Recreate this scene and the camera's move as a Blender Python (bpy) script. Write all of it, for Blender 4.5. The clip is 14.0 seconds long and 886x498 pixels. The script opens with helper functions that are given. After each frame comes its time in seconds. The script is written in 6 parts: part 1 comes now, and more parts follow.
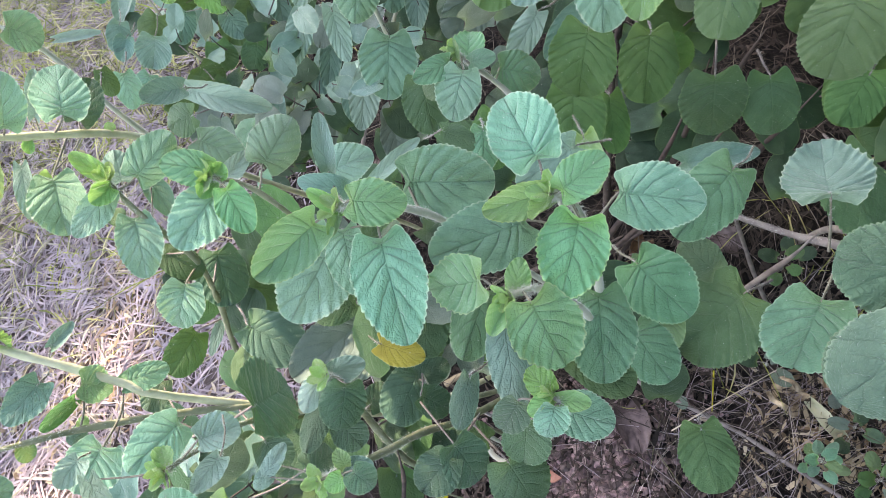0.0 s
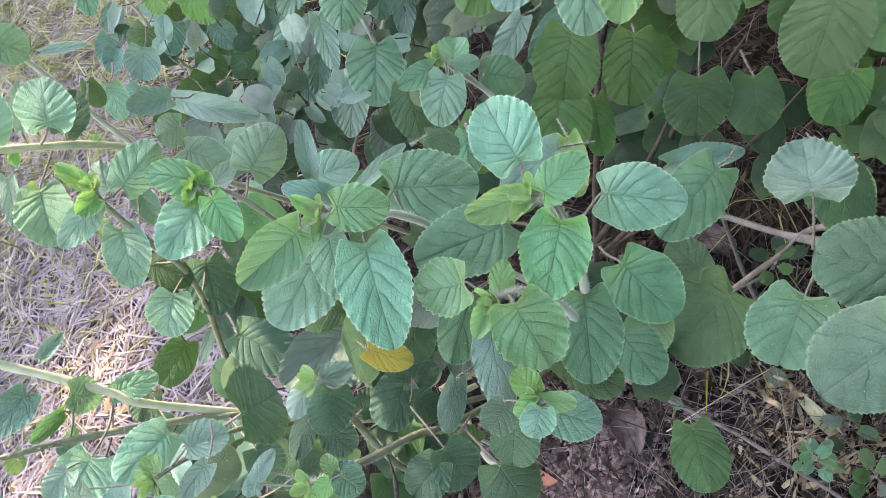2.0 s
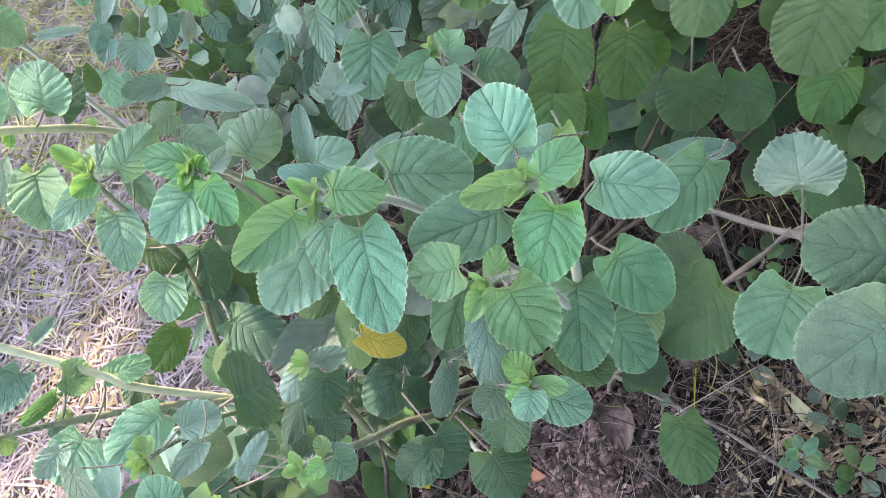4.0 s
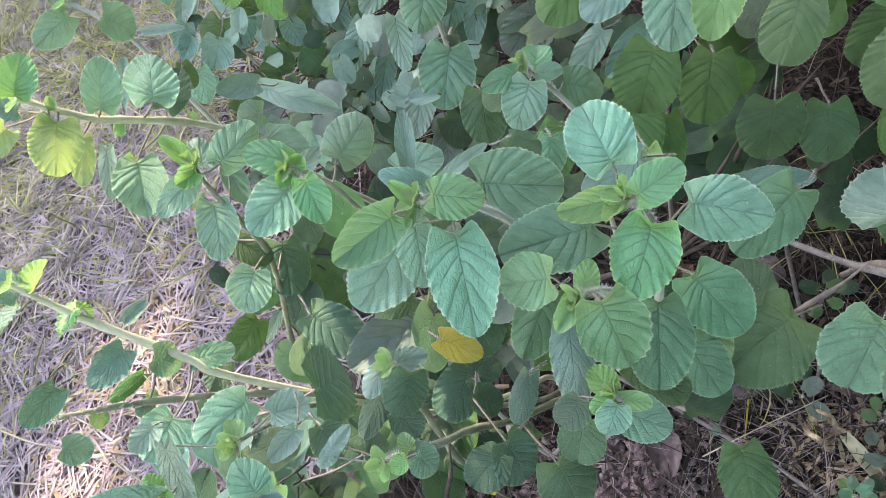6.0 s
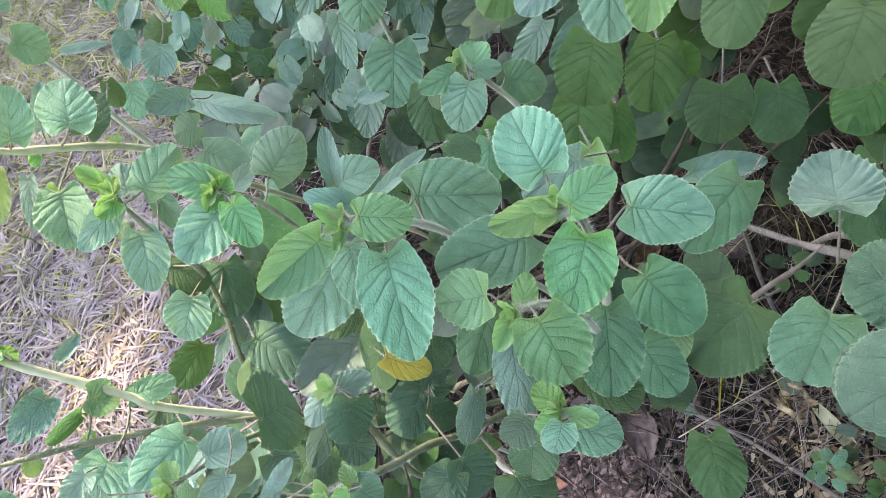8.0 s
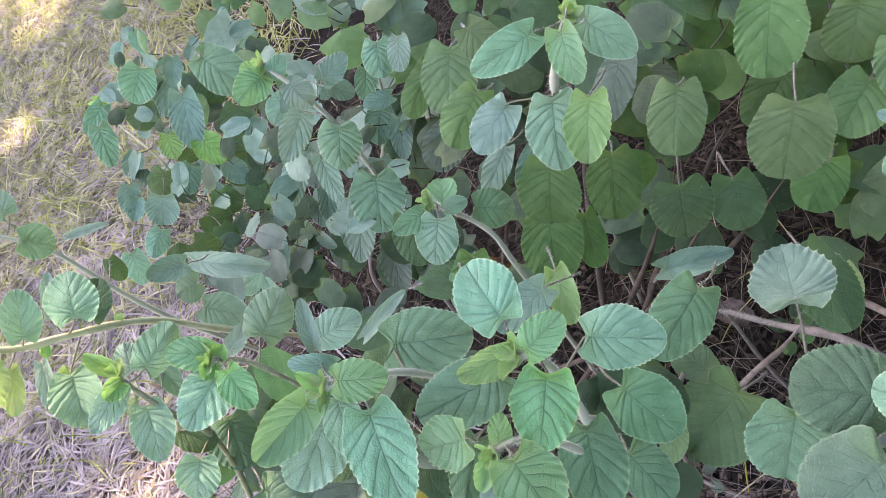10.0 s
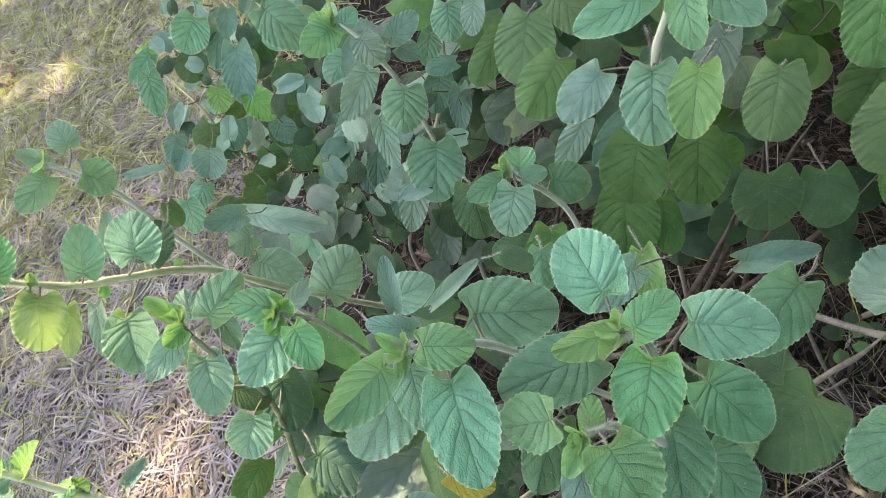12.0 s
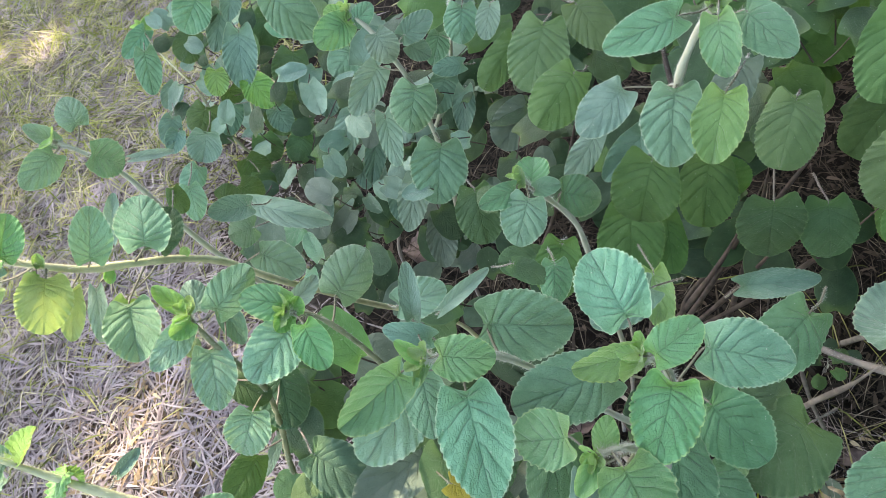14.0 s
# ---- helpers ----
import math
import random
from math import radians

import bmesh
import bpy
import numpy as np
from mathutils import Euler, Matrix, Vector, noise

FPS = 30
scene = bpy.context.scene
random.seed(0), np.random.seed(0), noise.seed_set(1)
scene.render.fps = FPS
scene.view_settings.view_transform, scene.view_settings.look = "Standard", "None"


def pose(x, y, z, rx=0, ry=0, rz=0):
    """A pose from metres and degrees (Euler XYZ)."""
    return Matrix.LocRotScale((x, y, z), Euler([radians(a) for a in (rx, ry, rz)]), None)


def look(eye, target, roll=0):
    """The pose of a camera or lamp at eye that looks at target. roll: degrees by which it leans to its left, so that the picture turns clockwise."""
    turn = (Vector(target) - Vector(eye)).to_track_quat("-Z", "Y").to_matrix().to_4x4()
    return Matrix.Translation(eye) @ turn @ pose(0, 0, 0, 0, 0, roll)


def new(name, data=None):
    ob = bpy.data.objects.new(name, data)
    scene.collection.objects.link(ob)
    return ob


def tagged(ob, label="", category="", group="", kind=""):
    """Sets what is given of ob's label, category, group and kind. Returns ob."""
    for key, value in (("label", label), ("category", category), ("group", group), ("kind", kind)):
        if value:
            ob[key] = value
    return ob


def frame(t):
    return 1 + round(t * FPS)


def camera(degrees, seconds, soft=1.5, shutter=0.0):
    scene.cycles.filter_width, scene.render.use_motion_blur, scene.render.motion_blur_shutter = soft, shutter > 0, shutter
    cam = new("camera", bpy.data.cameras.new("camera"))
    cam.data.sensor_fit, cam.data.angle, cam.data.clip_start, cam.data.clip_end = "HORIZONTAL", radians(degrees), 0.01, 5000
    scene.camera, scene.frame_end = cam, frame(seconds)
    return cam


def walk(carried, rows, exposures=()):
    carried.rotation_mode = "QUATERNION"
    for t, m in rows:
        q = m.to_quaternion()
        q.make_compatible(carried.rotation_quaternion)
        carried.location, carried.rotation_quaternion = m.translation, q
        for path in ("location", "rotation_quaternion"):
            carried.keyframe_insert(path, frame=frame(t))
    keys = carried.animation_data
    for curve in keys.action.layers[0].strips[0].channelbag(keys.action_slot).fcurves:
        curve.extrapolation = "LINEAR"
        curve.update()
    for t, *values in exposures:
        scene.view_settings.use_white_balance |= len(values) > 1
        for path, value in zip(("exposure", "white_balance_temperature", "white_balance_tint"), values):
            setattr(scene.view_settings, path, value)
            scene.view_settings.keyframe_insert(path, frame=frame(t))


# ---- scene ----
cam = camera(63.0, 14.0, 0.8)
PATH = [
    (0, (0.0615, 0.0724, 1.3598), (0.0745, 1.1101, -0.3499), -36.01),
    (0.5, (0.0681, 0.0689, 1.3565), (0.0991, 1.0997, -0.3571), -36.35),
    (1, (0.0648, 0.0682, 1.3579), (0.0899, 1.1067, -0.3511), -36.02),
    (1.5, (0.0666, 0.0653, 1.3593), (0.0907, 1.1132, -0.3441), -36.54),
    (2, (0.0668, 0.0657, 1.3592), (0.0978, 1.1102, -0.3461), -36.23),
    (2.5, (0.0641, 0.0634, 1.3597), (0.1071, 1.1065, -0.3462), -35.72),
    (2.7, (0.0592, 0.0622, 1.3606), (0.0989, 1.1070, -0.3443), -35.77),
    (4.8, (0.0576, 0.0578, 1.3587), (0.1137, 1.0848, -0.3565), -33.53),
    (5, (0.0509, 0.0618, 1.3701), (0.0701, 1.1307, -0.3202), -35.39),
    (5.5, (0.0472, 0.0644, 1.3723), (0.0650, 1.1656, -0.2972), -34.81),
    (6, (0.0265, 0.0677, 1.3780), (0.0159, 1.1733, -0.2886), -33.58),
    (6.5, (0.0292, 0.0792, 1.3618), (-0.0223, 1.1349, -0.3362), -35.47),
    (7, (0.0661, 0.0806, 1.3548), (0.0955, 1.1127, -0.3581), -35.89),
    (7.2, (0.0653, 0.0839, 1.3585), (0.0877, 1.1272, -0.3477), -35.51),
    (9.3, (0.0752, 0.0699, 1.3659), (0.0707, 1.1223, -0.3348), -37.55),
    (9.5, (0.0990, 0.0754, 1.3735), (0.1694, 1.1491, -0.3123), -36.42),
    (10, (0.1235, 0.0675, 1.4039), (0.2254, 1.2831, -0.1810), -39.96),
    (10.5, (0.1274, 0.0721, 1.3886), (0.3179, 1.2035, -0.2496), -36.29),
    (11, (0.0881, 0.0960, 1.3822), (0.0715, 1.2873, -0.2242), -39.90),
    (11.5, (0.0630, 0.1056, 1.3985), (-0.0182, 1.3297, -0.1811), -40.31),
    (12, (0.0778, 0.1091, 1.3894), (0.1110, 1.3232, -0.1997), -37.86),
    (12.5, (0.0679, 0.1515, 1.3871), (0.0328, 1.3383, -0.2224), -40.38),
    (13, (0.0499, 0.1741, 1.3992), (0.0362, 1.3703, -0.2036), -37.07),
    (13.5, (0.0376, 0.1768, 1.4090), (-0.0024, 1.3957, -0.1760), -36.31),
    (14, (0.0572, 0.1327, 1.4016), (0.1419, 1.3043, -0.2172), -31.94),
]
walk(cam, [(t, look(eye, target, roll)) for t, eye, target, roll in PATH], [(0.0, 2.605, 8300, 23), (2.5, 2.585, 8300, 22), (5.0, 2.625, 8350, 21), (6.0, 2.485, 8300, 22), (6.5, 2.355, 8350, 16), (7.0, 2.585, 8400, 17), (9.5, 2.555, 8450, 22), (10.0, 2.605, 8400, 29), (10.5, 2.575, 8450, 33), (11.0, 2.520, 8450, 38), (11.5, 2.390, 8650, 25), (12.0, 2.340, 9200, 13), (12.5, 2.470, 8700, 18), (13.5, 2.360, 8800, 11), (14.0, 2.370, 8900, 13)])

# ---- light ----
world = bpy.data.worlds.new("sky")
scene.world = world
world.use_nodes = True
wn, wl = world.node_tree.nodes, world.node_tree.links
SUN_EL, SUN_AZ = radians(48), radians(-20)      # azimuth clockwise from +y
sky = wn.new("ShaderNodeTexSky")
sky.sky_type, sky.sun_disc = "NISHITA", False
sky.sun_elevation, sky.sun_rotation = SUN_EL, SUN_AZ
wn["Background"].inputs["Strength"].default_value = 0.15
wl.new(sky.outputs[0], wn["Background"].inputs["Color"])
sun_data = bpy.data.lights.new("sun", "SUN")
sun_data.energy, sun_data.angle, sun_data.color = 2.6, radians(0.6), (1.0, 0.93, 0.82)
sun = new("sun", sun_data)
SUN_DIR = Vector((math.cos(SUN_EL) * math.sin(SUN_AZ), math.cos(SUN_EL) * math.cos(SUN_AZ), math.sin(SUN_EL)))
sun.matrix_world = look(SUN_DIR * 20, (0, 0, 0))

# ---- materials ----
class Nodes:
    """A small helper to write node graphs."""
    def __init__(self, name):
        self.mat = bpy.data.materials.new(name)
        self.mat.use_nodes = True
        self.n, self.l = self.mat.node_tree.nodes, self.mat.node_tree.links
        self.bsdf = self.n["Principled BSDF"]
        self.out = self.n["Material Output"]

    def add(self, kind, **inputs):
        node = self.n.new(kind)
        for key, value in inputs.items():
            self.put(node, int(key[1:]) if key[0] == "i" and key[1:].isdigit() else key.replace("_", " "), value)
        return node

    def put(self, node, key, value):
        if hasattr(value, "is_output"):
            self.l.new(value, node.inputs[key])
        else:
            node.inputs[key].default_value = value

    def math(self, op, a, b=0.0, c=0.0):
        node = self.n.new("ShaderNodeMath")
        node.operation = op
        for k, value in enumerate((a, b, c)):
            self.put(node, k, value)
        return node.outputs[0]

    def mix(self, fac, a, b, mode="MIX"):
        node = self.n.new("ShaderNodeMix")
        node.data_type, node.blend_type = "RGBA", mode
        self.put(node, 0, fac), self.put(node, 6, a), self.put(node, 7, b)
        return node.outputs[2]

    def noise(self, scale, detail=3.0, vec=None, rough=0.55):
        node = self.add("ShaderNodeTexNoise", Scale=scale, Detail=detail, Roughness=rough)
        if vec:
            self.l.new(vec, node.inputs["Vector"])
        return node.outputs["Fac"]

    def ramp(self, fac, stops):
        node = self.n.new("ShaderNodeValToRGB")
        els = node.color_ramp.elements
        while len(els) < len(stops):
            els.new(0.5)
        for el, (p, col) in zip(els, stops):
            el.position, el.color = p, (*col, 1)
        self.put(node, 0, fac)
        return node.outputs[0]

    def smooth(self, value, a, b):
        node = self.add("ShaderNodeMapRange", i0=value, i1=a, i2=b)
        node.interpolation_type = "SMOOTHSTEP"
        return node.outputs[0]


def col4(c):
    return (*c, 1.0)


def leaf_material(name, deep, light, vein, through_col, trans=0.16, sheen=0.5, base_tint=(0.20, 0.36, 0.06), tint=0.3, vein_mix=0.24, rim_col=(0.42, 0.56, 0.38)):
    """A softly hairy leaf: greener at its base, sunken dark veins and a fine net between them, a pale hairy rim."""
    g = Nodes(name)
    uv = g.n.new("ShaderNodeUVMap").outputs[0]
    sep = g.add("ShaderNodeSeparateXYZ", i0=uv)
    r = g.math("ABSOLUTE", g.math("MULTIPLY_ADD", sep.outputs[0], 2.0, -1.0))
    s = sep.outputs[1]
    obj = g.n.new("ShaderNodeTexCoord").outputs["Object"]
    info = g.n.new("ShaderNodeObjectInfo").outputs["Random"]
    wob = g.math("MULTIPLY_ADD", g.noise(130, 3, obj), 0.09, -0.045)
    hand = g.math("MULTIPLY", g.math("SIGN", g.math("SUBTRACT", sep.outputs[0], 0.5)), 0.02)
    q = g.math("ADD", g.math("ADD", s, hand), wob)
    side = g.math("ABSOLUTE", g.math("SUBTRACT", g.math("FRACT", g.math("MULTIPLY_ADD", q, 7.0, 0.5)), 0.5))
    lateral = g.smooth(side, 0.085, 0.0)
    bed = g.math("FLOOR", g.math("MULTIPLY_ADD", q, 7.0, 0.5))
    step = g.math("ADD", g.math("MULTIPLY_ADD", bed, 0.37, g.math("MULTIPLY", r, 8.0)), g.math("MULTIPLY", g.noise(240, 2, obj), 1.5))
    rung = g.smooth(g.math("ABSOLUTE", g.math("SUBTRACT", g.math("FRACT", step), 0.5)), 0.16, 0.0)
    rib = g.smooth(r, 0.05, 0.0)
    veins = g.math("MAXIMUM", g.math("MULTIPLY", lateral, g.smooth(r, 1.0, 0.35)), g.math("MULTIPLY", rib, 0.9))
    veins = g.math("MAXIMUM", veins, g.math("MULTIPLY", g.math("MULTIPLY", rung, g.smooth(r, 0.98, 0.7)), 0.42))
    mottle = g.noise(60, 4, obj)
    base = g.mix(g.smooth(mottle, 0.3, 0.72), col4(deep), col4(light))
    foot = g.smooth(g.math("ADD", s, g.math("MULTIPLY", r, 0.15)), 0.52, 0.02)
    base = g.mix(g.math("MULTIPLY", foot, tint), base, col4(base_tint))
    cells = g.add("ShaderNodeTexVoronoi", Scale=360.0, Vector=obj)
    cells.feature = "DISTANCE_TO_EDGE"
    net = g.smooth(cells.outputs["Distance"], 0.0, 0.16)
    base = g.mix(g.math("MULTIPLY_ADD", net, -0.5 * vein_mix, 0.5 * vein_mix), base, col4(vein))
    base = g.mix(g.math("MULTIPLY", veins, min(0.6, 1.5 * vein_mix)), base, col4(vein))
    spots = g.smooth(g.noise(420, 1, obj), 0.76, 0.80)
    base = g.mix(g.math("MULTIPLY", spots, 0.6), base, (0.6, 0.66, 0.56, 1))
    rim = g.smooth(r, 0.945, 1.0)
    base = g.mix(g.math("MULTIPLY", rim, 0.7), base, col4(rim_col))
    hsv = g.add("ShaderNodeHueSaturation", Color=base)
    g.put(hsv, "Hue", g.math("MULTIPLY_ADD", info, 0.03, 0.485))
    g.put(hsv, "Value", g.math("MULTIPLY_ADD", info, 0.34, 0.84))
    g.put(hsv, "Saturation", g.math("MULTIPLY_ADD", g.math("FRACT", g.math("MULTIPLY", info, 7.3)), 0.25, 0.88))
    colour = hsv.outputs[0]
    height = g.math("ADD", g.math("MULTIPLY", net, 0.22), g.math("MULTIPLY", g.noise(700, 3, obj), 0.22))
    height = g.math("SUBTRACT", height, g.math("MULTIPLY", veins, 0.3 + 1.6 * vein_mix))
    bump = g.add("ShaderNodeBump", Strength=0.9, Distance=0.0013, Height=height)
    b = g.bsdf
    g.put(b, "Base Color", colour), g.put(b, "Roughness", 0.62), g.put(b, "Normal", bump.outputs[0])
    g.put(b, "Specular IOR Level", 0.35), g.put(b, "Sheen Weight", sheen), g.put(b, "Sheen Roughness", 0.4)
    g.put(b, "Sheen Tint", (0.88, 0.95, 0.90, 1))
    tr = g.add("ShaderNodeBsdfTranslucent", Color=g.mix(0.55, colour, col4(through_col)))
    mixed = g.add("ShaderNodeMixShader", i0=trans, i1=b.outputs[0], i2=tr.outputs[0])
    g.l.new(mixed.outputs[0], g.out.inputs["Surface"])
    return g.mat


GREEN = leaf_material("leaf_green", (0.124, 0.305, 0.190), (0.184, 0.412, 0.266), (0.044, 0.135, 0.088), (0.25, 0.42, 0.10), vein_mix=0.22, rim_col=(0.48, 0.62, 0.44))
YOUNG = leaf_material("leaf_young", (0.136, 0.372, 0.190), (0.186, 0.470, 0.256), (0.054, 0.180, 0.088), (0.28, 0.52, 0.11), 0.28, 0.5, (0.27, 0.54, 0.09), 0.7, 0.26, (0.48, 0.66, 0.32))
BUD = leaf_material("leaf_bud", (0.25, 0.50, 0.16), (0.34, 0.60, 0.24), (0.17, 0.38, 0.10), (0.44, 0.66, 0.16), 0.38, 0.8, (0.38, 0.60, 0.12), 0.5, 0.14, (0.58, 0.74, 0.44))
# Green lifted for the sun haze on the left shoots, and for dense hairs.
HAZE_PALE = leaf_material("leaf_haze_pale_green", (0.175, 0.375, 0.245), (0.255, 0.495, 0.345), (0.070, 0.180, 0.120), (0.30, 0.48, 0.16), 0.20, 0.7, vein_mix=0.2, rim_col=(0.54, 0.68, 0.50))
SOFT = leaf_material("leaf_soft_green", (0.082, 0.215, 0.112), (0.120, 0.288, 0.158), (0.036, 0.110, 0.060), (0.22, 0.40, 0.08), 0.18, 0.4, vein_mix=0.2, rim_col=(0.30, 0.46, 0.28))
BRIGHT = leaf_material("leaf_bright", (0.175, 0.425, 0.150), (0.235, 0.510, 0.205), (0.095, 0.260, 0.085), (0.36, 0.60, 0.12), 0.30, 0.5, (0.32, 0.57, 0.08), 0.55, 0.18, (0.54, 0.72, 0.28))
GREYGREEN = leaf_material("leaf_grey_green", (0.135, 0.275, 0.212), (0.200, 0.370, 0.290), (0.060, 0.140, 0.118), (0.2, 0.36, 0.14), vein_mix=0.15)
# Near-black leaf: the shade inside the shrubs is in its colour.
SHADE_DARK = leaf_material("leaf_shade_dark", (0.026, 0.068, 0.034), (0.042, 0.100, 0.050), (0.050, 0.110, 0.052), (0.12, 0.24, 0.04), 0.07, 0.10, vein_mix=0.12, rim_col=(0.09, 0.17, 0.07))
PALE = leaf_material("leaf_pale", (0.240, 0.400, 0.305), (0.340, 0.510, 0.400), (0.110, 0.210, 0.165), (0.28, 0.44, 0.22), tint=0.1, vein_mix=0.14)
MID = leaf_material("leaf_mid", (0.098, 0.205, 0.086), (0.136, 0.262, 0.116), (0.060, 0.150, 0.060), (0.22, 0.40, 0.06), 0.22, 0.3, vein_mix=0.11, rim_col=(0.20, 0.33, 0.17))
# Bluish old tone; on low SHRUB_C leaves it also carries their shade.
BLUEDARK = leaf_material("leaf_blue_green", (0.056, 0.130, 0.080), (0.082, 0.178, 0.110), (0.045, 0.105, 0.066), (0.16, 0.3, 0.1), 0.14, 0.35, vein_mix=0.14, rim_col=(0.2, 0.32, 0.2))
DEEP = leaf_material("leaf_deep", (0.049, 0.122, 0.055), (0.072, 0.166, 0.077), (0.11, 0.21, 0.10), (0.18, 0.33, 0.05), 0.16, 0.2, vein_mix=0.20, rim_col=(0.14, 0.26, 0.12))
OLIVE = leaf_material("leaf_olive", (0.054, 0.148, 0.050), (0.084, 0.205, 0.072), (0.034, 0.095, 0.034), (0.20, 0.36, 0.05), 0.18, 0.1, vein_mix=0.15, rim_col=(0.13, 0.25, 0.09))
LIME = leaf_material("leaf_lime", (0.128, 0.240, 0.098), (0.180, 0.312, 0.140), (0.090, 0.180, 0.068), (0.30, 0.45, 0.12), 0.22, 0.4, (0.26, 0.38, 0.08), 0.4, 0.14, (0.36, 0.48, 0.22))
# Lime leaf with the sun shining through it put into the colour.
SUNLIT = leaf_material("leaf_sunlit_lime", (0.27, 0.45, 0.15), (0.37, 0.55, 0.22), (0.19, 0.34, 0.10), (0.46, 0.62, 0.18), 0.34, 0.4, (0.34, 0.50, 0.12), 0.4, 0.14, (0.54, 0.68, 0.36))
YELLOW = leaf_material("leaf_yellow", (0.42, 0.40, 0.025), (0.54, 0.51, 0.04), (0.42, 0.36, 0.08), (0.7, 0.6, 0.05), 0.3, 0.1, (0.4, 0.4, 0.05), 0.2)
DULL = leaf_material("leaf_dull", (0.115, 0.178, 0.135), (0.165, 0.235, 0.185), (0.085, 0.130, 0.100), (0.2, 0.27, 0.12), 0.18, 0.25, tint=0.1, vein_mix=0.10, rim_col=(0.2, 0.28, 0.21))


def stem_material():
    g = Nodes("hairy_stem")
    uv = g.n.new("ShaderNodeUVMap").outputs[0]
    along = g.add("ShaderNodeSeparateXYZ", i0=uv).outputs[1]
    obj = g.n.new("ShaderNodeTexCoord").outputs["Object"]
    info = g.n.new("ShaderNodeObjectInfo").outputs["Random"]
    n1 = g.noise(70, 4, obj)
    young = g.mix(n1, (0.37, 0.41, 0.29, 1), (0.53, 0.55, 0.44, 1))
    old = g.mix(n1, (0.11, 0.085, 0.070, 1), (0.22, 0.175, 0.14, 1))
    age = g.smooth(g.math("ADD", along, g.math("MULTIPLY", n1, 0.15)), 0.36, 0.72)
    g.put(g.bsdf, "Base Color", g.mix(age, young, old))
    bump = g.add("ShaderNodeBump", Strength=0.6, Distance=0.0008, Height=g.noise(500, 3, obj))
    g.put(g.bsdf, "Normal", bump.outputs[0]), g.put(g.bsdf, "Roughness", 0.75)
    g.put(g.bsdf, "Sheen Weight", 0.5)
    return g.mat


def plain_material(name, a, b, scale, rough=0.8, bump=0.4, depth=0.002, island=False, trans=0.0):
    g = Nodes(name)
    obj = g.n.new("ShaderNodeTexCoord").outputs["Object"]
    base = g.mix(g.smooth(g.noise(scale, 4, obj), 0.3, 0.7), col4(a), col4(b))
    if island:
        rnd = g.n.new("ShaderNodeNewGeometry").outputs["Random Per Island"]
        hsv = g.add("ShaderNodeHueSaturation", Color=base)
        g.put(hsv, "Value", g.math("MULTIPLY_ADD", g.math("POWER", rnd, 2.0), 1.5, 0.45))
        g.put(hsv, "Hue", g.math("MULTIPLY_ADD", g.math("FRACT", g.math("MULTIPLY", rnd, 9.1)), 0.04, 0.48))
        base = hsv.outputs[0]
    g.put(g.bsdf, "Base Color", base), g.put(g.bsdf, "Roughness", rough)
    bp = g.add("ShaderNodeBump", Strength=bump, Distance=depth, Height=g.noise(scale * 6, 4, obj))
    g.put(g.bsdf, "Normal", bp.outputs[0])
    if trans:
        tr = g.add("ShaderNodeBsdfTranslucent", Color=base)
        mixed = g.add("ShaderNodeMixShader", i0=trans, i1=g.bsdf.outputs[0], i2=tr.outputs[0])
        g.l.new(mixed.outputs[0], g.out.inputs["Surface"])
    return g.mat


def ramp_island_material(name, stops, rough=0.75, trans=0.15, patch=None):
    """Every separate blade takes its own colour out of a range; patch: a colour that some stretches lean to."""
    g = Nodes(name)
    rnd = g.n.new("ShaderNodeNewGeometry").outputs["Random Per Island"]
    obj = g.n.new("ShaderNodeTexCoord").outputs["Object"]
    base = g.mix(g.math("MULTIPLY", g.noise(160, 3, obj), 0.35), g.ramp(rnd, stops), (0.16, 0.13, 0.10, 1))
    if patch:
        base = g.mix(g.math("MULTIPLY", g.smooth(g.noise(5.5, 3, obj), 0.46, 0.62), 0.5), base, col4(patch))
        tufts = g.add("ShaderNodeHueSaturation", Color=base)
        g.put(tufts, "Value", g.math("MULTIPLY_ADD", g.smooth(g.noise(14, 3, obj), 0.3, 0.7), 0.5, 0.75))
        base = tufts.outputs[0]
    g.put(g.bsdf, "Base Color", base), g.put(g.bsdf, "Roughness", rough), g.put(g.bsdf, "Specular IOR Level", 0.25)
    tr = g.add("ShaderNodeBsdfTranslucent", Color=base)
    mixed = g.add("ShaderNodeMixShader", i0=trans, i1=g.bsdf.outputs[0], i2=tr.outputs[0])
    g.l.new(mixed.outputs[0], g.out.inputs["Surface"])
    return g.mat


STEM = stem_material()
WOODY = plain_material("woody_stem", (0.042, 0.032, 0.029), (0.10, 0.076, 0.066), 60, 0.85, 0.7, 0.001)
PURPLE = plain_material("purplish_stem", (0.15, 0.13, 0.12), (0.27, 0.24, 0.215), 70, 0.75, 0.5, 0.001)
GREENSTEM = plain_material("green_stem", (0.17, 0.20, 0.11), (0.29, 0.31, 0.20), 70, 0.75, 0.5, 0.001)
# Cream stem, raised in colour for the sun on the left shoots.
SUNLIT_STEM = plain_material("sunlit_cream_stem", (0.56, 0.58, 0.36), (0.72, 0.72, 0.50), 70, 0.75, 0.5, 0.001)
HAIR = plain_material("stem_hair", (0.56, 0.60, 0.55), (0.70, 0.73, 0.68), 50, 0.6, 0.0)
PETIOLE = plain_material("petiole", (0.16, 0.16, 0.11), (0.24, 0.22, 0.175), 120, 0.7, 0.3, 0.0005)
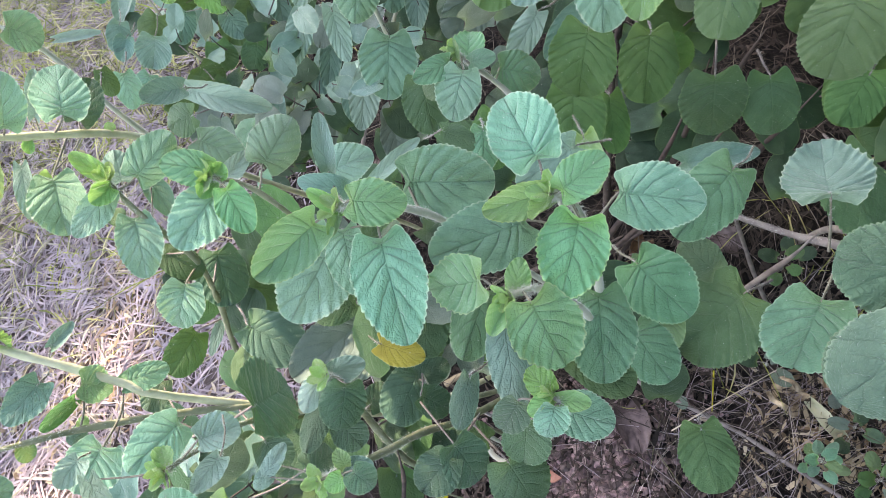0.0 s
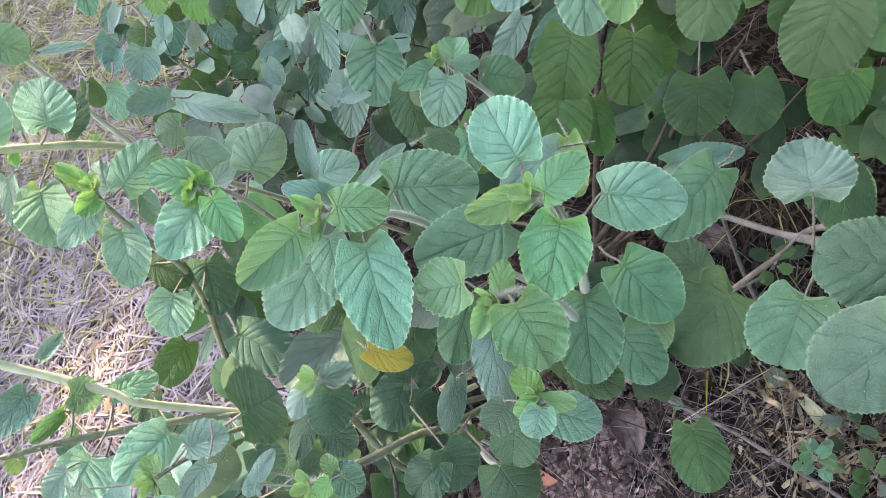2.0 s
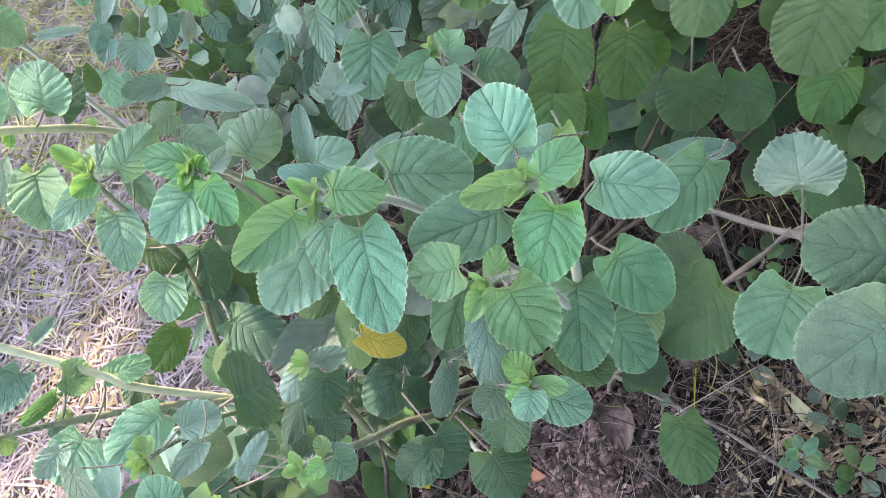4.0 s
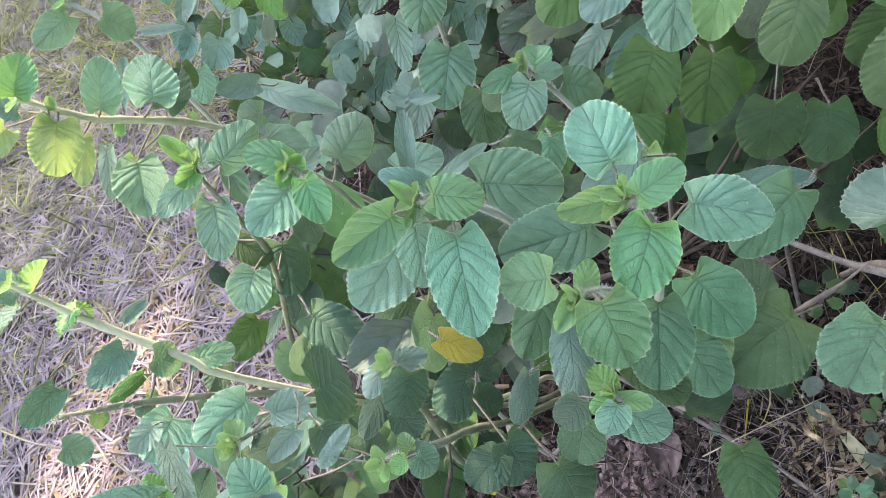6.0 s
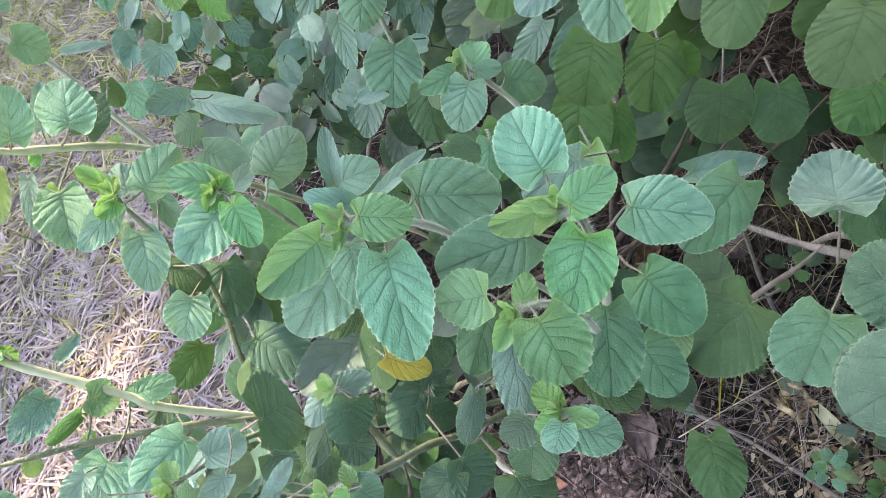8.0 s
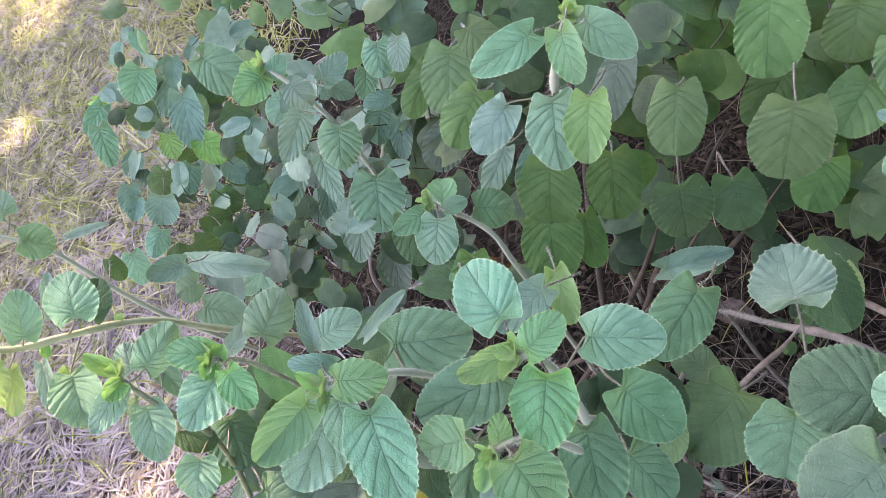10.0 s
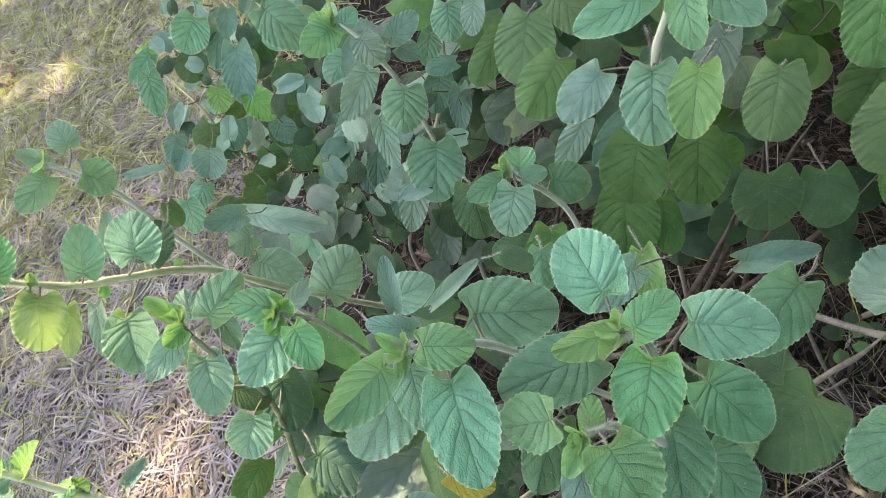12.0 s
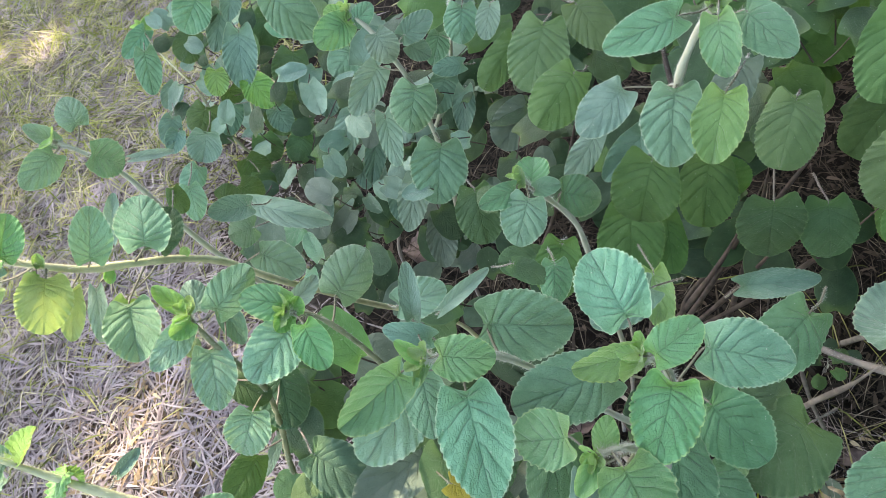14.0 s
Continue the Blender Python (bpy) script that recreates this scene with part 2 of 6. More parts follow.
STRAW = ramp_island_material("dry_straw", [(0.0, (0.27, 0.215, 0.22)), (0.25, (0.35, 0.295, 0.31)), (0.6, (0.44, 0.38, 0.40)), (0.85, (0.53, 0.47, 0.47)), (0.90, (0.60, 0.54, 0.46)), (0.94, (0.40, 0.38, 0.23)), (1.0, (0.30, 0.33, 0.15))], patch=(0.44, 0.375, 0.41))
GRASS = ramp_island_material("green_grass", [(0.0, (0.09, 0.13, 0.03)), (0.3, (0.24, 0.30, 0.07)), (0.55, (0.44, 0.46, 0.15)), (0.8, (0.64, 0.60, 0.30)), (1.0, (0.76, 0.70, 0.48))], 0.7, 0.3, (0.40, 0.45, 0.10))
CHIPS = ramp_island_material("dry_leaflets", [(0.0, (0.22, 0.15, 0.09)), (0.35, (0.38, 0.28, 0.17)), (0.7, (0.52, 0.42, 0.27)), (1.0, (0.66, 0.58, 0.42))], 0.7, 0.2)
# Litter and twigs are near black: deep shade is in their colours.
SHADED_LITTER = ramp_island_material("brown_litter", [(0.0, (0.010, 0.008, 0.007)), (0.5, (0.019, 0.014, 0.012)), (0.85, (0.042, 0.031, 0.026)), (1.0, (0.13, 0.10, 0.08))], 0.9, 0.05)
SHADED_TWIG = ramp_island_material("grey_twigs", [(0.0, (0.018, 0.014, 0.012)), (0.6, (0.035, 0.028, 0.024)), (0.85, (0.085, 0.068, 0.058)), (0.94, (0.26, 0.225, 0.18)), (1.0, (0.46, 0.41, 0.33))], 0.85, 0.05)
PEBBLE = plain_material("pebbles", (0.075, 0.048, 0.045), (0.27, 0.185, 0.175), 120, 0.8, 0.5, 0.001, True)
CLAY = plain_material("clay_shard", (0.36, 0.15, 0.10), (0.46, 0.22, 0.15), 90, 0.85, 0.5, 0.001)
CURL = plain_material("dried_leaf_skin", (0.50, 0.42, 0.31), (0.66, 0.58, 0.45), 60, 0.7, 0.4, 0.001, trans=0.15)
RUST = plain_material("rusty_leaf", (0.10, 0.055, 0.03), (0.21, 0.12, 0.065), 80, 0.75, 0.5, 0.001, trans=0.15)
BARK = plain_material("bark", (0.08, 0.06, 0.045), (0.2, 0.16, 0.12), 14, 0.9, 0.8, 0.01)
CROWN = leaf_material("tree_leaf", (0.05, 0.10, 0.03), (0.08, 0.15, 0.045), (0.14, 0.2, 0.08), (0.2, 0.32, 0.05), 0.25, 0.05)


def soil_material():
    g = Nodes("soil")
    obj = g.n.new("ShaderNodeTexCoord").outputs["Object"]
    n1, n2, n3 = g.noise(3.0, 5, obj), g.noise(45, 5, obj), g.noise(260, 3, obj)
    # The shade under the shrubs is put into these near-black soil tones.
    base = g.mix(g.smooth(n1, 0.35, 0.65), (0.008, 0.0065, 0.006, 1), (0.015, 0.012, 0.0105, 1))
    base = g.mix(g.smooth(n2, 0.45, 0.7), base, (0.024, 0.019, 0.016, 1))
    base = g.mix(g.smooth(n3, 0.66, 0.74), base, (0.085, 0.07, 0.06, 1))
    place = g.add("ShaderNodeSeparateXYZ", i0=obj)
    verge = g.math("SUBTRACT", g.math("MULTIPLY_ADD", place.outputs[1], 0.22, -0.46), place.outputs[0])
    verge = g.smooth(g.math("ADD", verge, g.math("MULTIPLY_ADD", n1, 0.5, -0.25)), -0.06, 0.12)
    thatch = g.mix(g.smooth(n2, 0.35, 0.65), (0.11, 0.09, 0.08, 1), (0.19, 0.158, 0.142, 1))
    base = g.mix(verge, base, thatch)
    g.put(g.bsdf, "Base Color", base), g.put(g.bsdf, "Roughness", 0.95), g.put(g.bsdf, "Specular IOR Level", 0.15)
    bp = g.add("ShaderNodeBump", Strength=0.8, Distance=0.012, Height=g.math("ADD", n2, g.math("MULTIPLY", n3, 0.4)))
    g.put(g.bsdf, "Normal", bp.outputs[0])
    return g.mat


SOIL = soil_material()

# ---- building helpers ----


def mesh_object(name, verts, faces, mats, parent=None, uvs=None, mat_ids=None, smooth=True):
    me = bpy.data.meshes.new(name)
    me.from_pydata([tuple(v) for v in verts], [], [tuple(f) for f in faces])
    for m in mats:
        me.materials.append(m)
    if mat_ids is not None:
        me.polygons.foreach_set("material_index", np.asarray(mat_ids, dtype=np.int32))
    if smooth:
        me.polygons.foreach_set("use_smooth", np.ones(len(me.polygons), dtype=bool))
    if uvs is not None:
        layer = me.uv_layers.new(name="UVMap")
        idx = np.empty(len(me.loops), dtype=np.int32)
        me.loops.foreach_get("vertex_index", idx)
        layer.data.foreach_set("uv", np.asarray(uvs, dtype=np.float32)[idx].ravel())
    me.update()
    ob = new(name, me)
    ob.parent = parent
    return ob


def smooth_line(points, per=8):
    """Catmull-Rom through the points."""
    p = np.array(points, float)
    p = np.vstack([2 * p[0] - p[1], p, 2 * p[-1] - p[-2]])
    out = []
    for k in range(1, len(p) - 2):
        for t in np.linspace(0, 1, per, endpoint=False):
            a, b, c, d = p[k - 1], p[k], p[k + 1], p[k + 2]
            out.append(0.5 * (2 * b + (c - a) * t + (2 * a - 5 * b + 4 * c - d) * t**2 + (3 * b - a - 3 * c + d) * t**3))
    out.append(p[-2])
    return np.array(out)


def tube(line, radii, sides=8, cap=True):
    """Rings of a tube along a line: vertices, faces and uv (u round, v along)."""
    n = len(line)
    verts, faces, uvs = [], [], []
    ref = np.array([0.31, 0.22, 0.93])
    length = np.r_[0, np.cumsum(np.linalg.norm(np.diff(line, axis=0), axis=1))]
    for k in range(n):
        d = line[min(k + 1, n - 1)] - line[max(k - 1, 0)]
        d /= np.linalg.norm(d) + 1e-9
        side = np.cross(d, ref)
        if np.linalg.norm(side) < 0.2:
            side = np.cross(d, (1, 0, 0))
        side /= np.linalg.norm(side)
        up = np.cross(side, d)
        for j in range(sides):
            a = 2 * math.pi * j / sides
            verts.append(line[k] + radii[k] * (math.cos(a) * side + math.sin(a) * up))
            uvs.append((j / sides, length[k] / length[-1]))
    for k in range(n - 1):
        for j in range(sides):
            a, b = k * sides + j, k * sides + (j + 1) % sides
            faces.append((a, b, b + sides, a + sides))
    if cap:
        faces.append(tuple(range(sides))[::-1])
        faces.append(tuple((n - 1) * sides + j for j in range(sides)))
    return verts, faces, uvs


def blade_grid(length, width, ns, nr, seed, fold=0.0, bow=0.03, teeth=15, quilt=0.03, ruffle=0.5, curl=0.0, broad=0.5):
    """A broad ovate leaf blade with a heart-shaped base and scalloped rim: x across, y along, z out of its upper face;
    the stalk's end at the origin, the tip at y = length. Rows of the grid run along the arching side veins.
    broad: 0 for a young blade that narrows to its tip, 1 for an old one that is nearly round."""
    r_ = np.random.default_rng(seed)
    s = np.linspace(0.0, 1.0, ns)
    r = np.sign(np.linspace(-1, 1, nr)) * np.abs(np.linspace(-1, 1, nr)) ** 0.85
    S, R = np.meshgrid(s, r, indexing="ij")
    A = np.abs(R)
    hand = np.sign(R)
    phi = math.pi * S
    lobe = r_.uniform(0.15, 0.19)
    low = r_.uniform(0.28, 0.38) - 0.24 * broad
    taper = r_.uniform(0.0, 0.20) - 0.10 * broad
    lean = 1 + 0.05 * r_.uniform(-1, 1) * hand
    ph = r_.uniform(0, 6.28, 6)
    half = np.sin(phi) ** (0.84 - 0.08 * broad + taper * S**1.5) * (1 + low * np.cos(phi))
    half = 0.5 * half / half.max()
    out_y = 0.5 - 0.5 * np.cos(phi) - lobe * np.exp(-(((phi - 0.42) / 0.30) ** 2)) * lean
    half = half * lean * (1 + 0.022 * np.sin(3.1 * phi + ph[0] + hand) + 0.012 * np.sin(8.3 * phi + ph[1] + 2 * hand))
    beat = math.pi * teeth * S + ph[2] + 0.8 * np.sin(6 * S + ph[3]) + hand
    scallop = np.abs(np.sin(beat)) ** 0.7 - 0.55
    edge = A**7
    grow = 1 + edge * 0.060 * scallop * np.sin(phi) ** 0.3
    mid = 0.03 + 0.97 * S**2.9
    X = width * half * R * grow
    Y = length * (mid + (out_y - mid) * A**1.3 * grow)
    quilt *= min(1.0, 0.35 + width * 13)
    beds = np.abs(np.sin(math.pi * (S * 7.0 + 0.10 * hand + 0.05 * np.sin(9 * A + ph[4])))) ** 0.55
    rib = np.clip(A / 0.09, 0, 1) ** 0.7
    dome = np.sin(phi) ** 0.6
    Z = quilt * width * beds * rib * (1 - 0.8 * A**4) * dome + 0.45 * quilt * width * (rib - 1)
    Z += width * ruffle * dome * (A**6 * 0.040 * np.sin(beat + ph[5]) + A**3 * (0.05 * np.sin(7 * S + ph[0] + R) + 0.03 * np.sin(17 * S + ph[1] - R)))
    Z += width * 0.03 * np.sin(2.5 * R + ph[1]) * np.sin(4 * S + ph[2])
    Z += curl * width * A**5 * dome
    Z += r_.uniform(-0.16, 0.05) * width * A**2 * dome
    bow = bow + r_.uniform(-0.02, 0.06)
    along = np.clip(Y / length, 0, 1)
    Z += bow * length * 4 * along * (1 - along)
    if fold:
        ang = fold * 1.25 * A**0.5
        Z = Z + np.abs(X) * np.sin(ang)
        X = X * np.cos(ang)
    verts = np.stack([X, Y, Z], -1).reshape(-1, 3)
    uvs = np.stack([0.5 + 0.5 * R, S], -1).reshape(-1, 2)
    i = np.arange((ns - 1) * nr).reshape(ns - 1, nr)[:, :-1].ravel()
    faces = np.stack([i, i + 1, i + nr + 1, i + nr], -1)
    return verts, faces, uvs


# ---- plants ----
SHRUBS, LEAF_SEED = [], [100]


def shrub(x, y, label):
    ob = new("leafy_shrub")
    ob.empty_display_size = 0.05
    ob.location = (x, y, 0)
    tagged(ob, label, "shrub", "shrubs on the verge")
    SHRUBS.append(ob)
    return ob


def branch(plant, points, root, radius, hairs=3600, bark=None):
    """A hairy stem from its growing tip back to the root on the ground."""
    end, root = np.array(points[-1]), np.array(root, float)
    back = end - np.array(points[-2])
    back /= np.linalg.norm(back)
    gap = np.linalg.norm(root - end)
    c1, c2 = end + back * gap * 0.38, root + np.array([0, 0, 0.32 * gap])
    c1[2] = min(c1[2], end[2])
    rest = [(1 - t)**3 * end + 3 * (1 - t)**2 * t * c1 + 3 * (1 - t) * t**2 * c2 + t**3 * root for t in (0.25, 0.5, 0.75)]
    line = smooth_line(list(points) + rest + [root - np.array([0, 0, 0.02])], 8)
    n = len(line)
    f = np.linspace(0, 1, n)
    rad = 0.72 * radius * (0.62 + 0.38 * np.clip(f * 4, 0, 1) + 0.35 * f**1.4)
    rad *= 1 + 0.10 * np.sin(np.arange(n) * 0.7 + radius * 9000)
    if not hairs:
        rad *= np.clip(0.3 + f * 4, 0, 1)
    start = line[0].copy()
    verts, faces, uvs = tube(line - start, rad, 9)
    ids = [0] * len(faces)
    if bark:
        hairs = hairs * 2 // 5
    verts, uvs = list(verts), list(uvs)
    r_ = np.random.default_rng(int(radius * 1e6) + n)
    for _ in range(hairs):
        k = int(0.75 * r_.uniform() ** 2.2 * (n - 2))
        a = line[k] + (line[k + 1] - line[k]) * r_.uniform()
        d = line[k + 1] - line[k]
        out = np.cross(d, r_.normal(size=3))
        out /= np.linalg.norm(out) + 1e-9
        side = np.cross(out, d)
        side *= 0.00011 / (np.linalg.norm(side) + 1e-9)
        base = a - start + out * rad[k] * 0.9
        tip = base + (out + 0.5 * r_.normal(size=3)) * r_.uniform(0.0010, 0.0030) * (1.5 - min(1.0, 4.0 * k / n) * 0.7)
        j = len(verts)
        verts += [base - side, base + side, tip]
        uvs += [(0, 0)] * 3
        faces.append((j, j + 1, j + 2))
        ids.append(1)
    ob = mesh_object("branch", verts, faces, [bark or STEM, HAIR], plant, uvs, ids)
    ob.location = Vector(start) - plant.location
    return {"ob": ob, "line": line, "start": start, "plant": plant, "rad": rad}


# relief between the veins, waviness of the rim, upward curl of the rim
STYLE = {"leaf_haze_pale_green": (0.032, 0.6, 0.06), "leaf_sunlit_lime": (0.022, 0.8, 0.1), "leaf_soft_green": (0.026, 0.5, 0.03), "leaf_green": (0.034, 0.5, 0.05), "leaf_bright": (0.030, 1.5, 0.35), "leaf_young": (0.034, 1.0, 0.18), "leaf_grey_green": (0.017, 0.7, 0.06), "leaf_mid": (0.022, 0.5, 0.02), "leaf_blue_green": (0.018, 0.5, 0.0), "leaf_deep": (0.011, 0.4, 0.0), "leaf_shade_dark": (0.016, 0.4, 0.0),
         "leaf_pale": (0.034, 0.9, 0.05), "leaf_olive": (0.018, 0.35, 0.0), "leaf_lime": (0.020, 0.8, 0.10), "leaf_dull": (0.020, 0.6, 0.0), "leaf_yellow": (0.012, 0.5, 0.0), "leaf_bud": (0.024, 0.9, 0.2)}


# how round the blades of each tone are
BROAD = {"leaf_haze_pale_green": 0.3, "leaf_soft_green": 0.6, "leaf_mid": 1.0, "leaf_olive": 1.0, "leaf_deep": 0.8, "leaf_shade_dark": 0.9, "leaf_blue_green": 0.8, "leaf_dull": 0.6, "leaf_young": 0.35, "leaf_green": 0.3, "leaf_grey_green": 0.3}


def leaf(b, base, tip, width, normal, tone, fold=0.0, bow=0.03, fine=True):
    """One leaf with its stalk, which runs from the blade's base to the nearest stretch of the stem."""
    LEAF_SEED[0] += 1
    seed = LEAF_SEED[0]
    r_ = np.random.default_rng(seed)
    base, tip, z = np.array(base), np.array(tip), np.array(normal, float)
    y = tip - base
    length = np.linalg.norm(y)
    y /= length
    z -= y * (z @ y)
    z /= np.linalg.norm(z)
    x = np.cross(y, z)
    turn = np.stack([x, y, z], 1)
    ns, nr = (92, 19) if fine and width > 0.02 else (56, 15) if fine else (24, 9)
    quilt, ruffle, curl = STYLE.get(tone.name, (0.02, 0.5, 0.0))
    curl *= r_.uniform(0.0, 1.0)
    if not fine:
        quilt *= 0.5
    if not fold and tone in (GREYGREEN, PALE, DULL):
        fold, bow = r_.uniform(0.0, 0.32), bow + r_.uniform(-0.14, 0.05)
    verts, faces, uvs = blade_grid(length, width, ns, nr, seed, fold, bow, 13 + int(width * 200), quilt, ruffle, curl, BROAD.get(tone.name, 0.4))
    ids = [0] * len(faces)
    faces = [tuple(f) for f in faces]
    # the stalk
    line = b["line"]
    dist = np.linalg.norm(line - base, axis=1) + 0.35 * np.clip(line[:, 2] - base[2], 0, 1)
    k = int(np.argmin(dist))
    root = line[k]
    if np.linalg.norm(root - base) > 0.05:
        root = base - y * 0.018 - z * 0.045 + r_.normal(size=3) * 0.006
    if not fine:
        root = base - y * 0.02 - z * 0.03
    gap = np.linalg.norm(root - base)
    if gap > 0.004:
        ahead = max(0.0, (base - root) @ y / gap)
        bend = (root + base) / 2 + np.array([0, 0, -0.05 * gap]) - 0.10 * gap * ahead * y + r_.normal(size=3) * 0.02 * gap
        stalk = smooth_line([base + y * length * 0.085 - z * 0.0014, base - y * 0.1 * gap * ahead - z * 0.0016, bend, root], 5)
        thick = np.linspace(0.00065, 0.00105, len(stalk)) * (0.6 + width * 9)
        sv, sf, su = tube((stalk - base) @ turn - np.array([0, 0, 0.0006]), thick, 6, False)
        off = len(verts)
        verts = np.vstack([verts, sv])
        uvs = np.vstack([uvs, su])
        faces += [tuple(i + off for i in f) for f in sf]
        ids += [1] * len(sf)
        if fine and gap > 0.008:
            local = (stalk - base) @ turn
            fuzz, tri = [], []
            for _ in range(int(gap * 2600)):
                k = r_.integers(len(local) - 1)
                a = local[k] + (local[k + 1] - local[k]) * r_.uniform()
                out = np.cross(local[k + 1] - local[k], r_.normal(size=3))
                out /= np.linalg.norm(out) + 1e-9
                across = np.cross(out, local[k + 1] - local[k])
                across *= 0.00011 / (np.linalg.norm(across) + 1e-9)
                root_ = a + out * thick[k] * 0.8
                j = len(verts) + len(fuzz)
                fuzz += [root_ - across, root_ + across, root_ + (out + 0.4 * r_.normal(size=3)) * r_.uniform(0.001, 0.0024)]
                tri.append((j, j + 1, j + 2))
            if fuzz:
                verts = np.vstack([verts, fuzz])
                uvs = np.vstack([uvs, np.zeros((len(fuzz), 2))])
                faces += tri
                ids += [2] * len(tri)
    ob = mesh_object("leaf", verts, faces, [tone, WOODY if not fine else PURPLE if tone in (MID, OLIVE, DEEP, BLUEDARK, DULL, SHADE_DARK) else PETIOLE, HAIR], b["ob"], uvs, ids)
    m = Matrix(turn.tolist()).to_4x4()
    m.translation = Vector(base - b["start"])
    ob.matrix_basis = m
    return ob


def buds(b, count, size, seed):
    """The crumpled young leaves round a growing tip, in crossed pairs that cup towards it."""
    r_ = np.random.default_rng(seed)
    tip = b["line"][0]
    ahead = tip - b["line"][4]
    ahead = ahead / np.linalg.norm(ahead) + np.array([0, -0.15, 0.45])
    ahead /= np.linalg.norm(ahead)
    side = np.cross(ahead, (0.2, 0.9, 0.1))
    side /= np.linalg.norm(side)
    turn = r_.uniform(0, 3.1)
    for k in range(count):
        pair = k // 2
        a = turn + math.pi * (k % 2) + 1.57 * pair + r_.normal() * 0.2
        out = math.cos(a) * side + math.sin(a) * np.cross(ahead, side)
        open_ = 1.15 - 0.32 * pair
        d = ahead * math.cos(open_) + out * math.sin(open_)
        s = size * (1.1 - 0.2 * pair) * r_.uniform(0.85, 1.15)
        leaf(b, tip + ahead * size * 0.12 * pair + out * 0.001, tip + ahead * size * 0.12 * pair + d * s, s * 0.8, ahead * 1.0 - out * 0.3, BUD, fold=r_.uniform(0.1, 0.3), bow=-0.08)


def undergrowth(b, count, centre, spread, tones, size, seed):
    """Filler leaves lower on the same stem, facing roughly up and outwards; dark tones add the shade there."""
    r_ = np.random.default_rng(seed)
    for _ in range(count):
        c = np.array(centre) + r_.normal(size=3) * np.array(spread) * 0.6
        c[2] = max(c[2], 0.06)
        z = np.array([-0.15, -0.35, 0.85]) + r_.normal(size=3) * 0.28
        y = np.cross(z, r_.normal(size=3))
        y /= np.linalg.norm(y)
        w = r_.uniform(*size)
        leaf(b, c - y * w * 0.6, c + y * w * 0.6, w, z, tones[int(r_.integers(len(tones)))], fine=False)


SHRUB_A = shrub(0.16, 0.80, "soft hairy shrub with scalloped green leaves rising from the verge")
SHRUB_B = shrub(0.05, 0.98, "leaning hairy shrub with lime tips reaching over dry grass")
SHRUB_C = shrub(0.06, 0.73, "low shrub with grey green leaves over pebbly soil")
SHRUB_D = shrub(0.62, 0.45, "shrub with thick purplish stem and broad soft leaves")
SHRUB_E = shrub(0.44, 0.76, "dense shrub with broad olive green leaves in shade")
SHRUB_F = shrub(0.25, 1.1, "shrub with pale drooping leaves behind the others")
SHRUB_G = shrub(0.02, 1.6, "small leaved shrub at the edge of the grass")
b = branch(SHRUB_A, [(0.135, 0.286, 0.985), (0.145, 0.278, 0.968), (0.144, 0.271, 0.902), (0.138, 0.27, 0.825), (0.136, 0.272, 0.698)], (0.154, 0.531, 0), 0.0042)
leaf(b, (0.144, 0.311, 0.987), (0.153, 0.358, 0.994), 0.045, (-0.12, -0.12, 0.98), GREEN)
leaf(b, (0.179, 0.281, 0.94), (0.215, 0.243, 0.933), 0.045, (-0.2, -0.35, 0.92), GREEN)
leaf(b, (0.140, 0.279, 0.993), (0.172, 0.277, 0.999), 0.026, (-0.190, -0.400, 0.900), YOUNG)
leaf(b, (0.134, 0.291, 0.982), (0.097, 0.304, 0.986), 0.023, (-0.14, -0.62, 0.78), BRIGHT, fold=0.22)
leaf(b, (0.139, 0.264, 0.978), (0.103, 0.238, 0.962), 0.043, (-0.06, -0.47, 0.88), YOUNG)
leaf(b, (0.118, 0.306, 0.941), (0.054, 0.322, 0.949), 0.048, (-0.060, -0.610, 0.790), GREEN)
leaf(b, (0.19, 0.356, 0.898), (0.139, 0.362, 0.892), 0.034, (-0.15, -0.39, 0.91), GREYGREEN)
leaf(b, (0.214, 0.387, 0.852), (0.193, 0.351, 0.826), 0.027, (-0.22, -0.48, 0.85), BRIGHT)
buds(b, 6, 0.016, 700)
b = branch(SHRUB_A, [(0.08, 0.263, 0.954), (0.097, 0.26, 0.945), (0.115, 0.257, 0.893), (0.128, 0.264, 0.801)], (0.2, 0.555, 0), 0.0036)
leaf(b, (0.071, 0.281, 0.96), (0.041, 0.305, 0.945), 0.039, (-0.55, -0.18, 0.82), YOUNG)
leaf(b, (0.085, 0.265, 0.951), (0.1, 0.278, 0.958), 0.017, (-0.12, -0.35, 0.93), BRIGHT)
leaf(b, (0.077, 0.262, 0.951), (0.056, 0.252, 0.947), 0.017, (-0.03, -0.31, 0.95), BRIGHT, fold=0.4)
leaf(b, (0.087, 0.244, 0.969), (0.082, 0.213, 0.933), 0.045, (-0.09, -0.74, 0.66), YOUNG)
leaf(b, (0.071, 0.306, 0.891), (0.029, 0.278, 0.881), 0.039, (0, -0.36, 0.93), SOFT)
leaf(b, (0.068, 0.263, 0.926), (0.041, 0.215, 0.909), 0.029, (0.06, -0.36, 0.93), GREYGREEN)
leaf(b, (0.137, 0.267, 0.856), (0.101, 0.217, 0.836), 0.051, (-0.06, -0.33, 0.94), SOFT)
buds(b, 6, 0.013, 701)
b = branch(SHRUB_A, [(0.027, 0.36, 1.005), (0.041, 0.356, 0.988), (0.063, 0.361, 0.953), (0.083, 0.355, 0.907), (0.112, 0.338, 0.808)], (0.204, 0.605, 0), 0.0036)
leaf(b, (0.073, 0.386, 0.946), (0.124, 0.355, 0.927), 0.054, (-0.110, -0.650, 0.760), GREEN)
